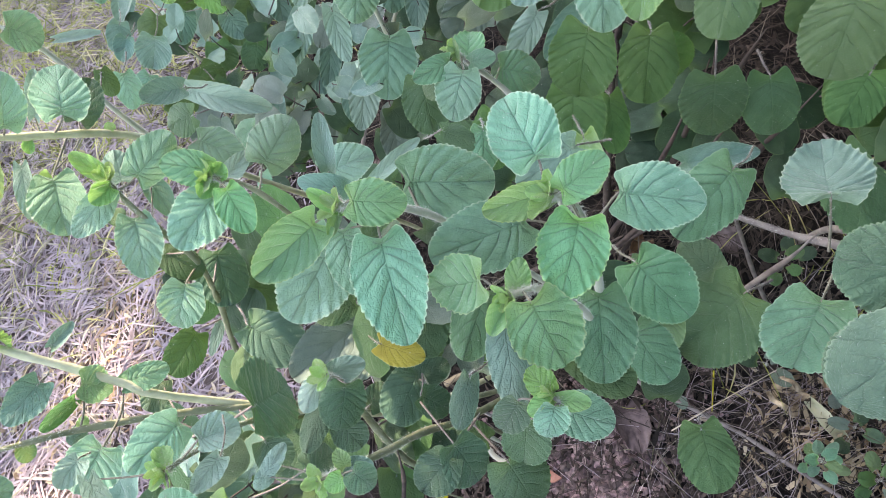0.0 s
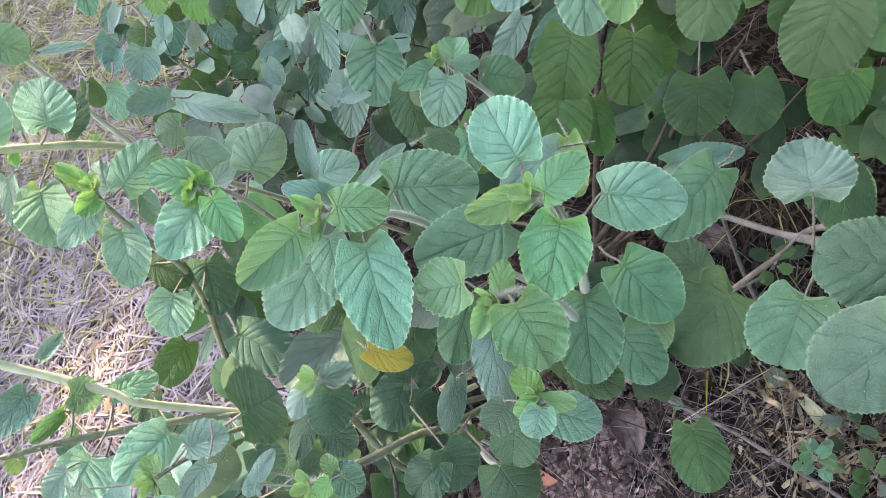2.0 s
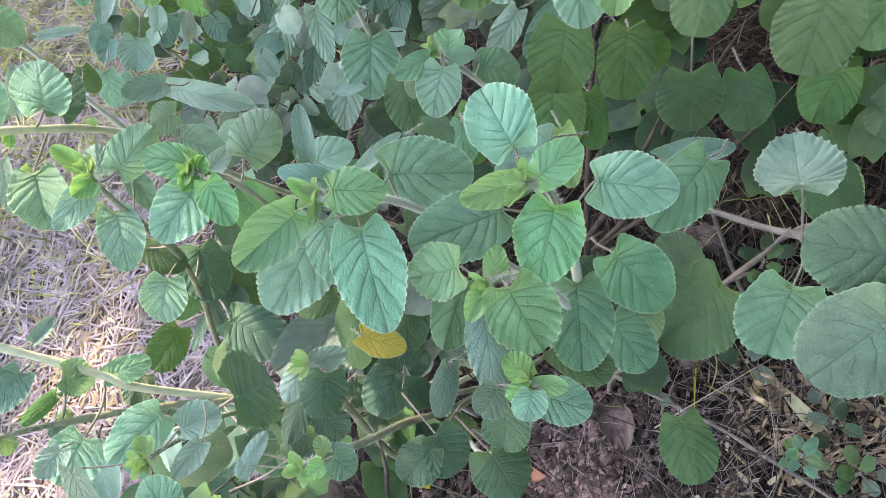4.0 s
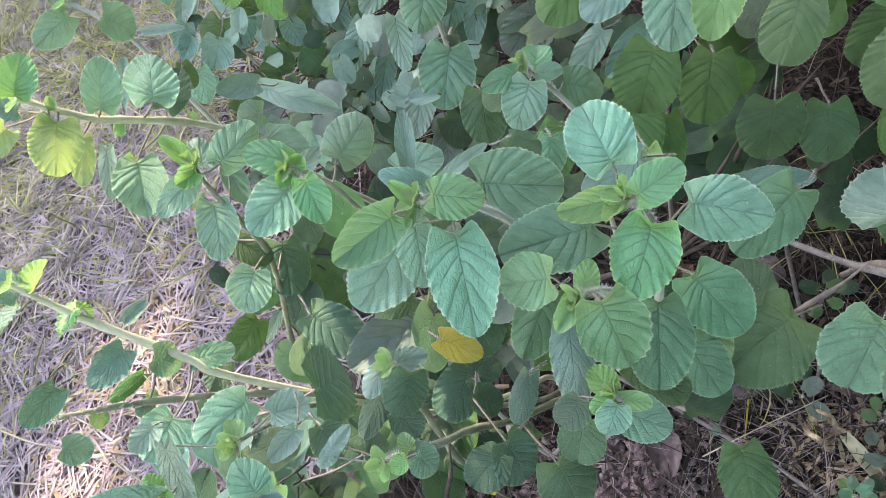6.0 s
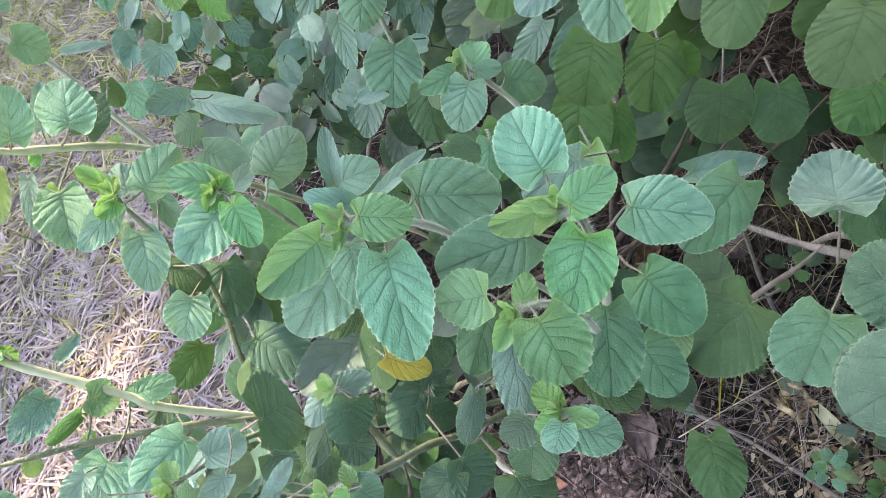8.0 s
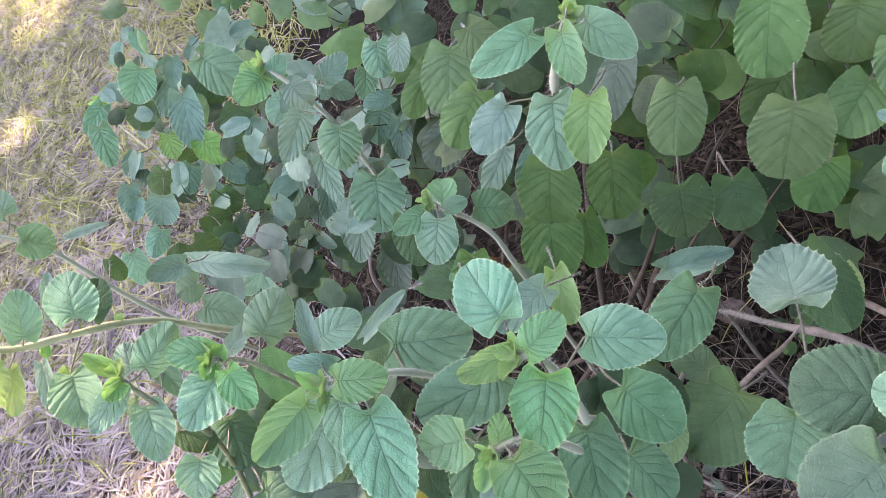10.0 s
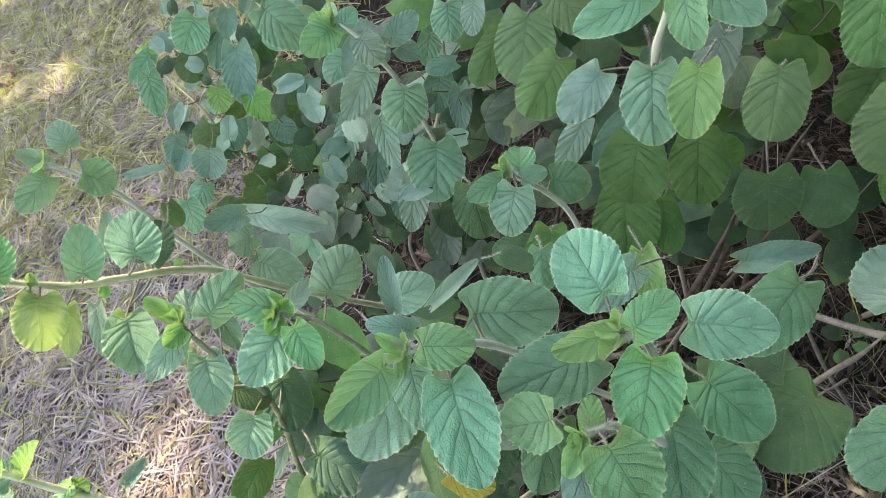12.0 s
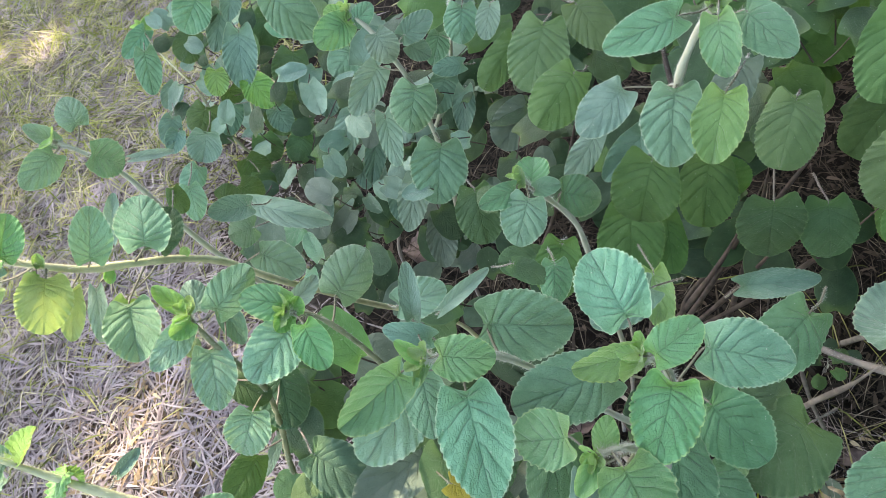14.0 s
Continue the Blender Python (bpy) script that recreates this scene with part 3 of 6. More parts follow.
leaf(b, (0.037, 0.349, 1.014), (0.064, 0.333, 1.000), 0.030, (-0.040, -0.700, 0.720), YOUNG)
leaf(b, (0.028, 0.36, 0.999), (0.018, 0.377, 1.014), 0.015, (0, -0.67, 0.74), BRIGHT, fold=0.6)
leaf(b, (0.026, 0.364, 0.996), (0.011, 0.354, 0.99), 0.012, (0.06, -0.55, 0.83), BRIGHT, fold=0.6)
leaf(b, (0.036, 0.334, 0.982), (0.011, 0.278, 0.952), 0.047, (0.03, -0.48, 0.88), GREEN)
leaf(b, (0.005, 0.388, 0.94), (-0.053, 0.359, 0.933), 0.056, (0.25, -0.67, 0.7), HAZE_PALE)
leaf(b, (0.008, 0.364, 0.998), (-0.041, 0.354, 1.003), 0.036, (0.200, -0.690, 0.690), YOUNG, fold=0.25)
leaf(b, (0.016, 0.38, 0.953), (-0.002, 0.344, 0.931), 0.031, (0.07, -0.54, 0.84), HAZE_PALE)
leaf(b, (0.032, 0.365, 0.845), (0.002, 0.322, 0.826), 0.042, (0.22, -0.51, 0.83), DEEP)
leaf(b, (-0.021, 0.393, 0.846), (-0.054, 0.398, 0.856), 0.024, (0.18, -0.54, 0.83), DEEP)
leaf(b, (0.122, 0.443, 0.899), (0.139, 0.421, 0.883), 0.020, (-0.05, -0.58, 0.81), DEEP)
leaf(b, (0.15, 0.427, 0.89), (0.131, 0.405, 0.871), 0.028, (-0.19, -0.53, 0.83), GREEN)
leaf(b, (0.052, 0.462, 0.876), (0.106, 0.466, 0.88), 0.017, (-0.02, -0.52, 0.86), PALE, fold=0.5)
leaf(b, (0.028, 0.456, 0.927), (0.066, 0.45, 0.919), 0.033, (0.06, -0.61, 0.79), HAZE_PALE)
leaf(b, (0.035, 0.393, 0.999), (0.052, 0.418, 1.021), 0.016, (-0.07, -0.63, 0.77), GREYGREEN, fold=0.4)
leaf(b, (0.037, 0.378, 0.989), (0.015, 0.395, 1.006), 0.021, (0.01, -0.71, 0.7), GREYGREEN, fold=0.4)
undergrowth(b, 16, (0.019, 0.428, 0.791), (0.09, 0.09, 0.05), (SHADE_DARK, DEEP, DULL), (0.035, 0.055), 309)
buds(b, 4, 0.013, 702)
b = branch(SHRUB_A, [(-0.044, 0.48, 0.973), (-0.035, 0.478, 0.961), (-0.026, 0.472, 0.946), (-0.017, 0.456, 0.916), (-0.009, 0.446, 0.83)], (0.085, 0.65, 0), 0.00288, bark=GREENSTEM)
leaf(b, (-0.008, 0.49, 0.941), (0.031, 0.514, 0.94), 0.042, (0.39, -0.63, 0.67), HAZE_PALE)
leaf(b, (-0.051, 0.536, 0.907), (-0.02, 0.545, 0.909), 0.019, (0.18, -0.73, 0.66), PALE)
leaf(b, (-0.041, 0.486, 0.973), (-0.065, 0.499, 0.995), 0.028, (0.29, -0.66, 0.69), YOUNG)
leaf(b, (-0.051, 0.476, 0.959), (-0.096, 0.458, 0.957), 0.042, (0.22, -0.6, 0.77), HAZE_PALE)
leaf(b, (-0.036, 0.457, 0.976), (-0.041, 0.43, 0.952), 0.027, (0.07, -0.67, 0.74), YOUNG)
leaf(b, (-0.043, 0.482, 0.968), (-0.03, 0.487, 0.97), 0.019, (0.21, -0.75, 0.63), BRIGHT, fold=0.5)
leaf(b, (-0.044, 0.482, 0.968), (-0.059, 0.475, 0.966), 0.019, (0.23, -0.72, 0.66), BRIGHT, fold=0.4)
buds(b, 6, 0.013, 703)
b = branch(SHRUB_B, [(-0.102, 0.507, 1.004), (-0.104, 0.503, 0.991), (-0.104, 0.495, 0.974), (-0.102, 0.483, 0.944), (-0.106, 0.484, 0.899), (-0.127, 0.483, 0.838), (-0.158, 0.471, 0.764)], (-0.156, 0.673, 0), 0.00336, bark=GREENSTEM)
leaf(b, (-0.085, 0.503, 0.994), (-0.046, 0.517, 0.996), 0.033, (0.27, -0.82, 0.5), HAZE_PALE)
leaf(b, (-0.105, 0.518, 0.999), (-0.112, 0.533, 1.022), 0.017, (0.25, -0.77, 0.58), BRIGHT, fold=0.4)
leaf(b, (-0.11, 0.502, 0.998), (-0.144, 0.486, 0.998), 0.024, (0.33, -0.68, 0.66), HAZE_PALE)
leaf(b, (-0.103, 0.501, 1.001), (-0.12, 0.497, 1.005), 0.018, (0.32, -0.68, 0.66), BRIGHT, fold=0.3)
leaf(b, (-0.109, 0.491, 0.973), (-0.129, 0.458, 0.949), 0.034, (0.4, -0.68, 0.61), HAZE_PALE)
leaf(b, (-0.103, 0.526, 0.98), (-0.094, 0.547, 0.991), 0.024, (0.38, -0.54, 0.75), PALE)
leaf(b, (-0.091, 0.532, 0.958), (-0.095, 0.508, 0.935), 0.020, (0.21, -0.71, 0.67), GREEN)
leaf(b, (-0.122, 0.497, 0.919), (-0.107, 0.476, 0.894), 0.027, (0.29, -0.65, 0.71), DEEP)
leaf(b, (-0.1, 0.514, 0.863), (-0.119, 0.475, 0.838), 0.047, (0.32, -0.62, 0.71), BLUEDARK)
leaf(b, (-0.122, 0.469, 0.904), (-0.152, 0.456, 0.881), 0.038, (-0.12, -0.78, 0.61), HAZE_PALE)
leaf(b, (-0.157, 0.471, 0.841), (-0.193, 0.449, 0.842), 0.034, (0.41, -0.65, 0.64), OLIVE)
leaf(b, (-0.149, 0.5, 0.794), (-0.175, 0.478, 0.789), 0.012, (0.23, -0.47, 0.85), PALE)
leaf(b, (-0.12, 0.498, 0.972), (-0.123, 0.514, 0.972), 0.015, (0.21, 0.03, 0.98), OLIVE)
undergrowth(b, 12, (-0.115, 0.528, 0.79), (0.07, 0.07, 0.05), (SHADE_DARK, DEEP, OLIVE), (0.03, 0.05), 310)
buds(b, 5, 0.013, 704)
b = branch(SHRUB_B, [(-0.171, 0.561, 1.094), (-0.161, 0.565, 1.069), (-0.146, 0.57, 1.039), (-0.125, 0.58, 1.009), (-0.1, 0.594, 0.969), (-0.083, 0.609, 0.921), (-0.066, 0.632, 0.83)], (0.081, 0.836, 0), 0.0042, bark=SUNLIT_STEM)
leaf(b, (-0.17, 0.561, 1.096), (-0.15, 0.581, 1.108), 0.030, (0.32, -0.71, 0.63), YOUNG, fold=0.3)
leaf(b, (-0.191, 0.594, 1.067), (-0.207, 0.598, 1.085), 0.025, (0.51, -0.61, 0.61), GREYGREEN)
leaf(b, (-0.2, 0.574, 1.071), (-0.231, 0.556, 1.075), 0.026, (0.48, -0.73, 0.49), SUNLIT, fold=0.3)
leaf(b, (-0.162, 0.553, 1.066), (-0.19, 0.536, 1.041), 0.038, (0.13, -0.88, 0.45), SUNLIT)
leaf(b, (-0.162, 0.56, 1.039), (-0.181, 0.532, 1.023), 0.019, (0.41, -0.66, 0.63), SUNLIT)
leaf(b, (-0.175, 0.61, 0.982), (-0.195, 0.577, 0.96), 0.016, (0.24, -0.62, 0.74), PALE)
leaf(b, (-0.151, 0.569, 0.985), (-0.169, 0.533, 0.962), 0.044, (0.22, -0.6, 0.77), HAZE_PALE)
leaf(b, (-0.138, 0.569, 1.045), (-0.116, 0.596, 1.065), 0.030, (0.39, -0.74, 0.55), HAZE_PALE)
leaf(b, (-0.145, 0.645, 0.989), (-0.121, 0.67, 1.008), 0.017, (0.17, -0.7, 0.7), PALE, fold=0.5)
leaf(b, (-0.106, 0.577, 1.021), (-0.092, 0.619, 1.03), 0.042, (0.53, -0.33, 0.78), HAZE_PALE)
leaf(b, (-0.107, 0.592, 0.998), (-0.079, 0.610, 1.008), 0.030, (0.190, -0.670, 0.710), BLUEDARK)
leaf(b, (-0.16, 0.562, 1.071), (-0.157, 0.569, 1.077), 0.008, (0.26, -0.71, 0.65), BRIGHT)
leaf(b, (-0.165, 0.559, 1.07), (-0.172, 0.555, 1.071), 0.007, (0.43, -0.76, 0.48), BRIGHT)
leaf(b, (-0.138, 0.573, 1.023), (-0.143, 0.566, 1.017), 0.009, (0.29, -0.68, 0.68), BRIGHT)
leaf(b, (-0.099, 0.594, 0.972), (-0.095, 0.603, 0.971), 0.009, (0.59, -0.25, 0.77), BRIGHT)
leaf(b, (-0.157, 0.586, 0.975), (-0.183, 0.567, 0.968), 0.022, (0.36, -0.74, 0.57), SUNLIT)
buds(b, 2, 0.012, 705)
b = branch(SHRUB_B, [(-0.133, 0.708, 1.057), (-0.12, 0.699, 1.037), (-0.108, 0.689, 1.001), (-0.104, 0.673, 0.948), (-0.1, 0.667, 0.882), (-0.099, 0.691, 0.78)], (-0.089, 0.873, 0), 0.0034)
leaf(b, (-0.141, 0.708, 1.046), (-0.176, 0.693, 1.046), 0.029, (0.33, -0.83, 0.45), HAZE_PALE)
leaf(b, (-0.135, 0.718, 1.048), (-0.146, 0.728, 1.071), 0.018, (0.39, -0.75, 0.53), HAZE_PALE, fold=0.3)
leaf(b, (-0.115, 0.732, 1.042), (-0.112, 0.755, 1.057), 0.027, (0.23, -0.54, 0.81), HAZE_PALE)
leaf(b, (-0.111, 0.682, 1.042), (-0.102, 0.692, 1.009), 0.034, (0.65, -0.76, -0.06), HAZE_PALE)
leaf(b, (-0.108, 0.748, 0.971), (-0.073, 0.744, 0.954), 0.011, (0.24, -0.71, 0.67), PALE, fold=0.3)
leaf(b, (-0.093, 0.709, 0.945), (-0.098, 0.692, 0.926), 0.020, (0.06, -0.73, 0.68), OLIVE)
leaf(b, (-0.095, 0.77, 0.886), (-0.109, 0.745, 0.862), 0.029, (0.32, -0.74, 0.6), HAZE_PALE)
leaf(b, (-0.046, 0.714, 0.863), (0.010, 0.675, 0.814), 0.037, (0.010, -0.750, 0.660), PALE, fold=0.55, bow=0.1)
leaf(b, (-0.044, 0.677, 0.9), (-0.081, 0.684, 0.916), 0.028, (0.18, -0.67, 0.72), GREYGREEN)
leaf(b, (-0.027, 0.896, 0.573), (0.012, 0.927, 0.599), 0.026, (0.03, -0.65, 0.76), GREYGREEN)
leaf(b, (0.004, 0.896, 0.571), (0.037, 0.906, 0.578), 0.012, (-0.02, -0.56, 0.83), PALE)
leaf(b, (-0.064, 0.713, 0.837), (-0.097, 0.733, 0.827), 0.037, (-0.5, -0.45, 0.74), DEEP)
leaf(b, (-0.069, 0.666, 0.846), (-0.043, 0.637, 0.816), 0.041, (0.25, -0.57, 0.78), HAZE_PALE)
leaf(b, (-0.107, 0.886, 0.742), (-0.085, 0.908, 0.705), 0.046, (0.81, -0.57, 0.14), DEEP)
undergrowth(b, 12, (-0.054, 0.871, 0.621), (0.08, 0.08, 0.06), (DULL, SHADE_DARK, GREEN), (0.03, 0.05), 308)
undergrowth(b, 18, (-0.073, 0.99, 0.528), (0.1, 0.1, 0.04), (SHADE_DARK,), (0.025, 0.045), 319)
buds(b, 2, 0.012, 706)
b = branch(SHRUB_C, [(-0.273, 0.391, 0.982), (-0.25, 0.393, 0.956), (-0.23, 0.396, 0.928), (-0.191, 0.395, 0.877), (-0.151, 0.389, 0.822), (-0.119, 0.389, 0.75), (-0.066, 0.379, 0.642)], (0.139, 0.52, 0), 0.00368, bark=GREENSTEM)
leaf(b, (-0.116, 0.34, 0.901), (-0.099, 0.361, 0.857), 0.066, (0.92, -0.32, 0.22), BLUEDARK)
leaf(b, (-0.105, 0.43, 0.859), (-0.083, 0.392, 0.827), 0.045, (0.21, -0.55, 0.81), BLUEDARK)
leaf(b, (-0.029, 0.393, 0.814), (-0.103, 0.382, 0.826), 0.048, (0.21, -0.4, 0.89), DULL)
leaf(b, (-0.014, 0.383, 0.792), (-0.076, 0.37, 0.798), 0.041, (0.16, -0.35, 0.92), DULL)
leaf(b, (-0.208, 0.418, 0.943), (-0.204, 0.42, 0.914), 0.029, (0.78, -0.63, 0.05), HAZE_PALE)
leaf(b, (-0.193, 0.417, 0.914), (-0.164, 0.417, 0.898), 0.022, (0.4, -0.56, 0.73), HAZE_PALE)
leaf(b, (-0.186, 0.426, 0.875), (-0.206, 0.41, 0.875), 0.024, (0.38, -0.49, 0.79), BLUEDARK)
leaf(b, (-0.235, 0.402, 0.921), (-0.248, 0.397, 0.915), 0.015, (0.13, -0.88, 0.45), BLUEDARK)
leaf(b, (-0.231, 0.4, 0.925), (-0.225, 0.406, 0.925), 0.009, (0.41, -0.45, 0.8), BRIGHT)
leaf(b, (-0.254, 0.393, 0.957), (-0.262, 0.386, 0.947), 0.014, (0.35, -0.88, 0.33), LIME)
leaf(b, (-0.238, 0.434, 0.913), (-0.265, 0.421, 0.923), 0.013, (0.5, -0.54, 0.68), OLIVE)
leaf(b, (-0.142, 0.343, 0.841), (-0.147, 0.325, 0.811), 0.033, (0.27, -0.83, 0.48), BLUEDARK)
undergrowth(b, 12, (-0.174, 0.371, 0.762), (0.08, 0.07, 0.05), (SHADE_DARK, OLIVE, GREYGREEN), (0.03, 0.05), 312)
b = branch(SHRUB_C, [(-0.054, 0.317, 0.915), (-0.048, 0.309, 0.897), (-0.056, 0.299, 0.861), (-0.061, 0.284, 0.811), (-0.067, 0.286, 0.737)], (-0.046, 0.489, 0), 0.0036, bark=GREENSTEM)
leaf(b, (-0.057, 0.32, 0.912), (-0.081, 0.305, 0.912), 0.019, (0.22, -0.37, 0.9), PALE)
leaf(b, (-0.054, 0.318, 0.91), (-0.028, 0.314, 0.901), 0.020, (0.23, -0.41, 0.88), GREYGREEN)
leaf(b, (-0.043, 0.297, 0.923), (-0.067, 0.281, 0.904), 0.033, (0.05, -0.79, 0.62), BLUEDARK)
leaf(b, (-0.076, 0.317, 0.879), (-0.104, 0.295, 0.878), 0.020, (0.23, -0.34, 0.91), BLUEDARK)
leaf(b, (-0.071, 0.298, 0.878), (-0.071, 0.282, 0.855), 0.026, (0.15, -0.81, 0.57), BLUEDARK)
leaf(b, (-0.115, 0.294, 0.856), (-0.1, 0.304, 0.829), 0.031, (0.88, -0.34, 0.34), BLUEDARK)
buds(b, 5, 0.013, 707)
b = branch(SHRUB_C, [(-0.01, 0.323, 0.806), (-0.017, 0.318, 0.761), (-0.016, 0.309, 0.693)], (0.034, 0.454, 0), 0.003, hairs=0)
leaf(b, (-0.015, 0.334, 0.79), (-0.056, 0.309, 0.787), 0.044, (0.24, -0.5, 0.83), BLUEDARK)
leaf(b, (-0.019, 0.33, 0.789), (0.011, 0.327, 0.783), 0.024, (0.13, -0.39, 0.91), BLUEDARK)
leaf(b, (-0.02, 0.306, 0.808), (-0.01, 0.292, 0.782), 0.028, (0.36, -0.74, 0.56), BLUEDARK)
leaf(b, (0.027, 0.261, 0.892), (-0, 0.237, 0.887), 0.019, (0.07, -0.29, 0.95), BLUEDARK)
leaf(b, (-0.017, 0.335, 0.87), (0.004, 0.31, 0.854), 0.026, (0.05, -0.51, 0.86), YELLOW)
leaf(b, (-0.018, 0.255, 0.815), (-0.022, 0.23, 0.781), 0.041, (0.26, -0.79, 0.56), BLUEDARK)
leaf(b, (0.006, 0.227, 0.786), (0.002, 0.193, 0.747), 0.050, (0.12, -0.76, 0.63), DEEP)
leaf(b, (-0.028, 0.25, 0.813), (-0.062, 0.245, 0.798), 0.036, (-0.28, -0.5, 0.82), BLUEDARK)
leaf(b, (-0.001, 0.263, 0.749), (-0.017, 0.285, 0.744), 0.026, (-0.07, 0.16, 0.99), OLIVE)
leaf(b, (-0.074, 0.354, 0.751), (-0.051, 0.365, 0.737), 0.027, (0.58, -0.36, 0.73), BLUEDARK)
undergrowth(b, 16, (-0.072, 0.35, 0.697), (0.09, 0.08, 0.05), (SHADE_DARK, OLIVE, DULL), (0.03, 0.05), 311)
b = branch(SHRUB_C, [(-0.087, 0.251, 0.929), (-0.074, 0.256, 0.904), (-0.057, 0.267, 0.858), (-0.036, 0.282, 0.805), (0.006, 0.294, 0.728)], (0.273, 0.54, 0), 0.00384, bark=GREENSTEM)
leaf(b, (-0.066, 0.244, 0.937), (-0.051, 0.237, 0.929), 0.015, (0.27, -0.37, 0.89), GREYGREEN)
leaf(b, (-0.06, 0.235, 0.945), (-0.059, 0.227, 0.924), 0.021, (0.34, -0.87, 0.35), GREEN)
leaf(b, (-0.064, 0.243, 0.94), (-0.063, 0.254, 0.945), 0.011, (0.18, -0.38, 0.91), BRIGHT)
leaf(b, (-0.068, 0.238, 0.943), (-0.081, 0.238, 0.941), 0.013, (-0.12, -0.31, 0.94), BRIGHT)
leaf(b, (-0.117, 0.275, 0.931), (-0.096, 0.287, 0.928), 0.012, (0.36, -0.42, 0.84), PALE)
leaf(b, (-0.111, 0.279, 0.927), (-0.126, 0.271, 0.931), 0.013, (0.41, -0.52, 0.75), PALE)
undergrowth(b, 16, (-0.274, 0.4, 0.671), (0.07, 0.06, 0.05), (DEEP, OLIVE, GREYGREEN), (0.03, 0.05), 320)
undergrowth(b, 12, (-0.206, 0.344, 0.644), (0.06, 0.05, 0.05), (DEEP, OLIVE, SHADE_DARK), (0.03, 0.05), 321)
buds(b, 5, 0.014, 708)
b = branch(SHRUB_C, [(-0.16, 0.303, 0.965), (-0.145, 0.311, 0.948), (-0.134, 0.346, 0.876), (-0.13, 0.37, 0.791)], (-0.095, 0.595, 0), 0.00288, bark=GREENSTEM)
leaf(b, (-0.126, 0.3, 0.976), (-0.107, 0.302, 0.957), 0.026, (0.69, -0.35, 0.63), PALE)
leaf(b, (-0.107, 0.268, 1.001), (-0.127, 0.258, 1.005), 0.015, (0.46, -0.54, 0.71), PALE)
leaf(b, (-0.158, 0.306, 0.965), (-0.158, 0.32, 0.963), 0.013, (0.55, 0.07, 0.83), BRIGHT)
leaf(b, (-0.155, 0.344, 0.935), (-0.194, 0.329, 0.949), 0.035, (0.45, -0.47, 0.76), HAZE_PALE)
leaf(b, (-0.19, 0.381, 1.013), (-0.215, 0.365, 1.019), 0.025, (0.51, -0.54, 0.67), GREYGREEN)
leaf(b, (-0.201, 0.353, 0.955), (-0.236, 0.342, 0.945), 0.038, (0, -0.65, 0.76), HAZE_PALE)
leaf(b, (-0.209, 0.346, 0.97), (-0.226, 0.335, 0.975), 0.019, (0.51, -0.46, 0.73), PALE)
leaf(b, (-0.2, 0.335, 1.071), (-0.22, 0.321, 1.076), 0.019, (0.54, -0.58, 0.61), GREEN)
leaf(b, (-0.242, 0.337, 1.018), (-0.235, 0.335, 1), 0.020, (0.69, -0.63, 0.35), GREEN)
leaf(b, (-0.196, 0.318, 0.985), (-0.202, 0.273, 0.963), 0.016, (0.36, -0.44, 0.82), PALE)
leaf(b, (-0.153, 0.258, 0.975), (-0.159, 0.286, 0.977), 0.027, (0.32, -0.01, 0.95), GREEN)
leaf(b, (-0.16, 0.257, 0.97), (-0.145, 0.244, 0.958), 0.022, (0.4, -0.35, 0.85), GREYGREEN)
leaf(b, (-0.198, 0.281, 1.004), (-0.198, 0.293, 1.01), 0.012, (0.35, -0.47, 0.81), BRIGHT)
leaf(b, (-0.197, 0.281, 1.006), (-0.198, 0.274, 0.996), 0.012, (0.61, -0.67, 0.42), BRIGHT)
leaf(b, (-0.196, 0.274, 1.011), (-0.227, 0.28, 1.037), 0.021, (0.51, -0.46, 0.73), GREEN)
undergrowth(b, 10, (-0.298, 0.393, 0.752), (0.06, 0.05, 0.04), (DEEP, GREYGREEN, GREEN), (0.03, 0.045), 322)
buds(b, 6, 0.013, 709)
b = branch(SHRUB_C, [(0.064, 0.206, 0.921), (0.065, 0.199, 0.909), (0.041, 0.212, 0.825), (0.015, 0.234, 0.73)], (-0.046, 0.532, 0), 0.0032)
leaf(b, (0.045, 0.218, 0.916), (0.025, 0.215, 0.9), 0.024, (-0.5, -0.53, 0.68), BLUEDARK)
leaf(b, (0.064, 0.21, 0.921), (0.063, 0.231, 0.92), 0.019, (-0.09, 0.06, 0.99), BRIGHT)
leaf(b, (0.063, 0.204, 0.923), (0.046, 0.206, 0.924), 0.015, (0.05, -0.28, 0.96), BRIGHT)
leaf(b, (0.066, 0.203, 0.921), (0.081, 0.19, 0.918), 0.013, (-0.01, -0.29, 0.96), BRIGHT)
leaf(b, (0.065, 0.207, 0.884), (0.086, 0.18, 0.877), 0.033, (-0.11, -0.33, 0.94), GREEN)
leaf(b, (0.062, 0.198, 0.929), (0.046, 0.191, 0.913), 0.022, (-0.38, -0.66, 0.65), GREEN)
leaf(b, (0.041, 0.218, 0.872), (0.021, 0.204, 0.846), 0.034, (-0.46, -0.6, 0.66), DEEP)
buds(b, 6, 0.012, 711)
b = branch(SHRUB_A, [(0.345, 0.359, 0.602), (0.211, 0.29, 0.651), (0.2, 0.276, 0.551)], (0.197, 0.418, 0), 0.004, bark=PURPLE)
leaf(b, (0.28, 0.287, 0.845), (0.217, 0.279, 0.822), 0.050, (-0.25, -0.48, 0.84), SOFT)
leaf(b, (0.149, 0.251, 0.79), (0.147, 0.204, 0.777), 0.045, (-0.27, -0.25, 0.93), SOFT)
leaf(b, (0.182, 0.284, 0.817), (0.188, 0.229, 0.799), 0.055, (-0.27, -0.32, 0.91), SOFT)
leaf(b, (0.279, 0.26, 0.64), (0.203, 0.269, 0.578), 0.094, (-0.64, -0.16, 0.75), DEEP)
leaf(b, (0.273, 0.295, 0.646), (0.266, 0.336, 0.658), 0.041, (-0.37, -0.32, 0.87), DEEP)
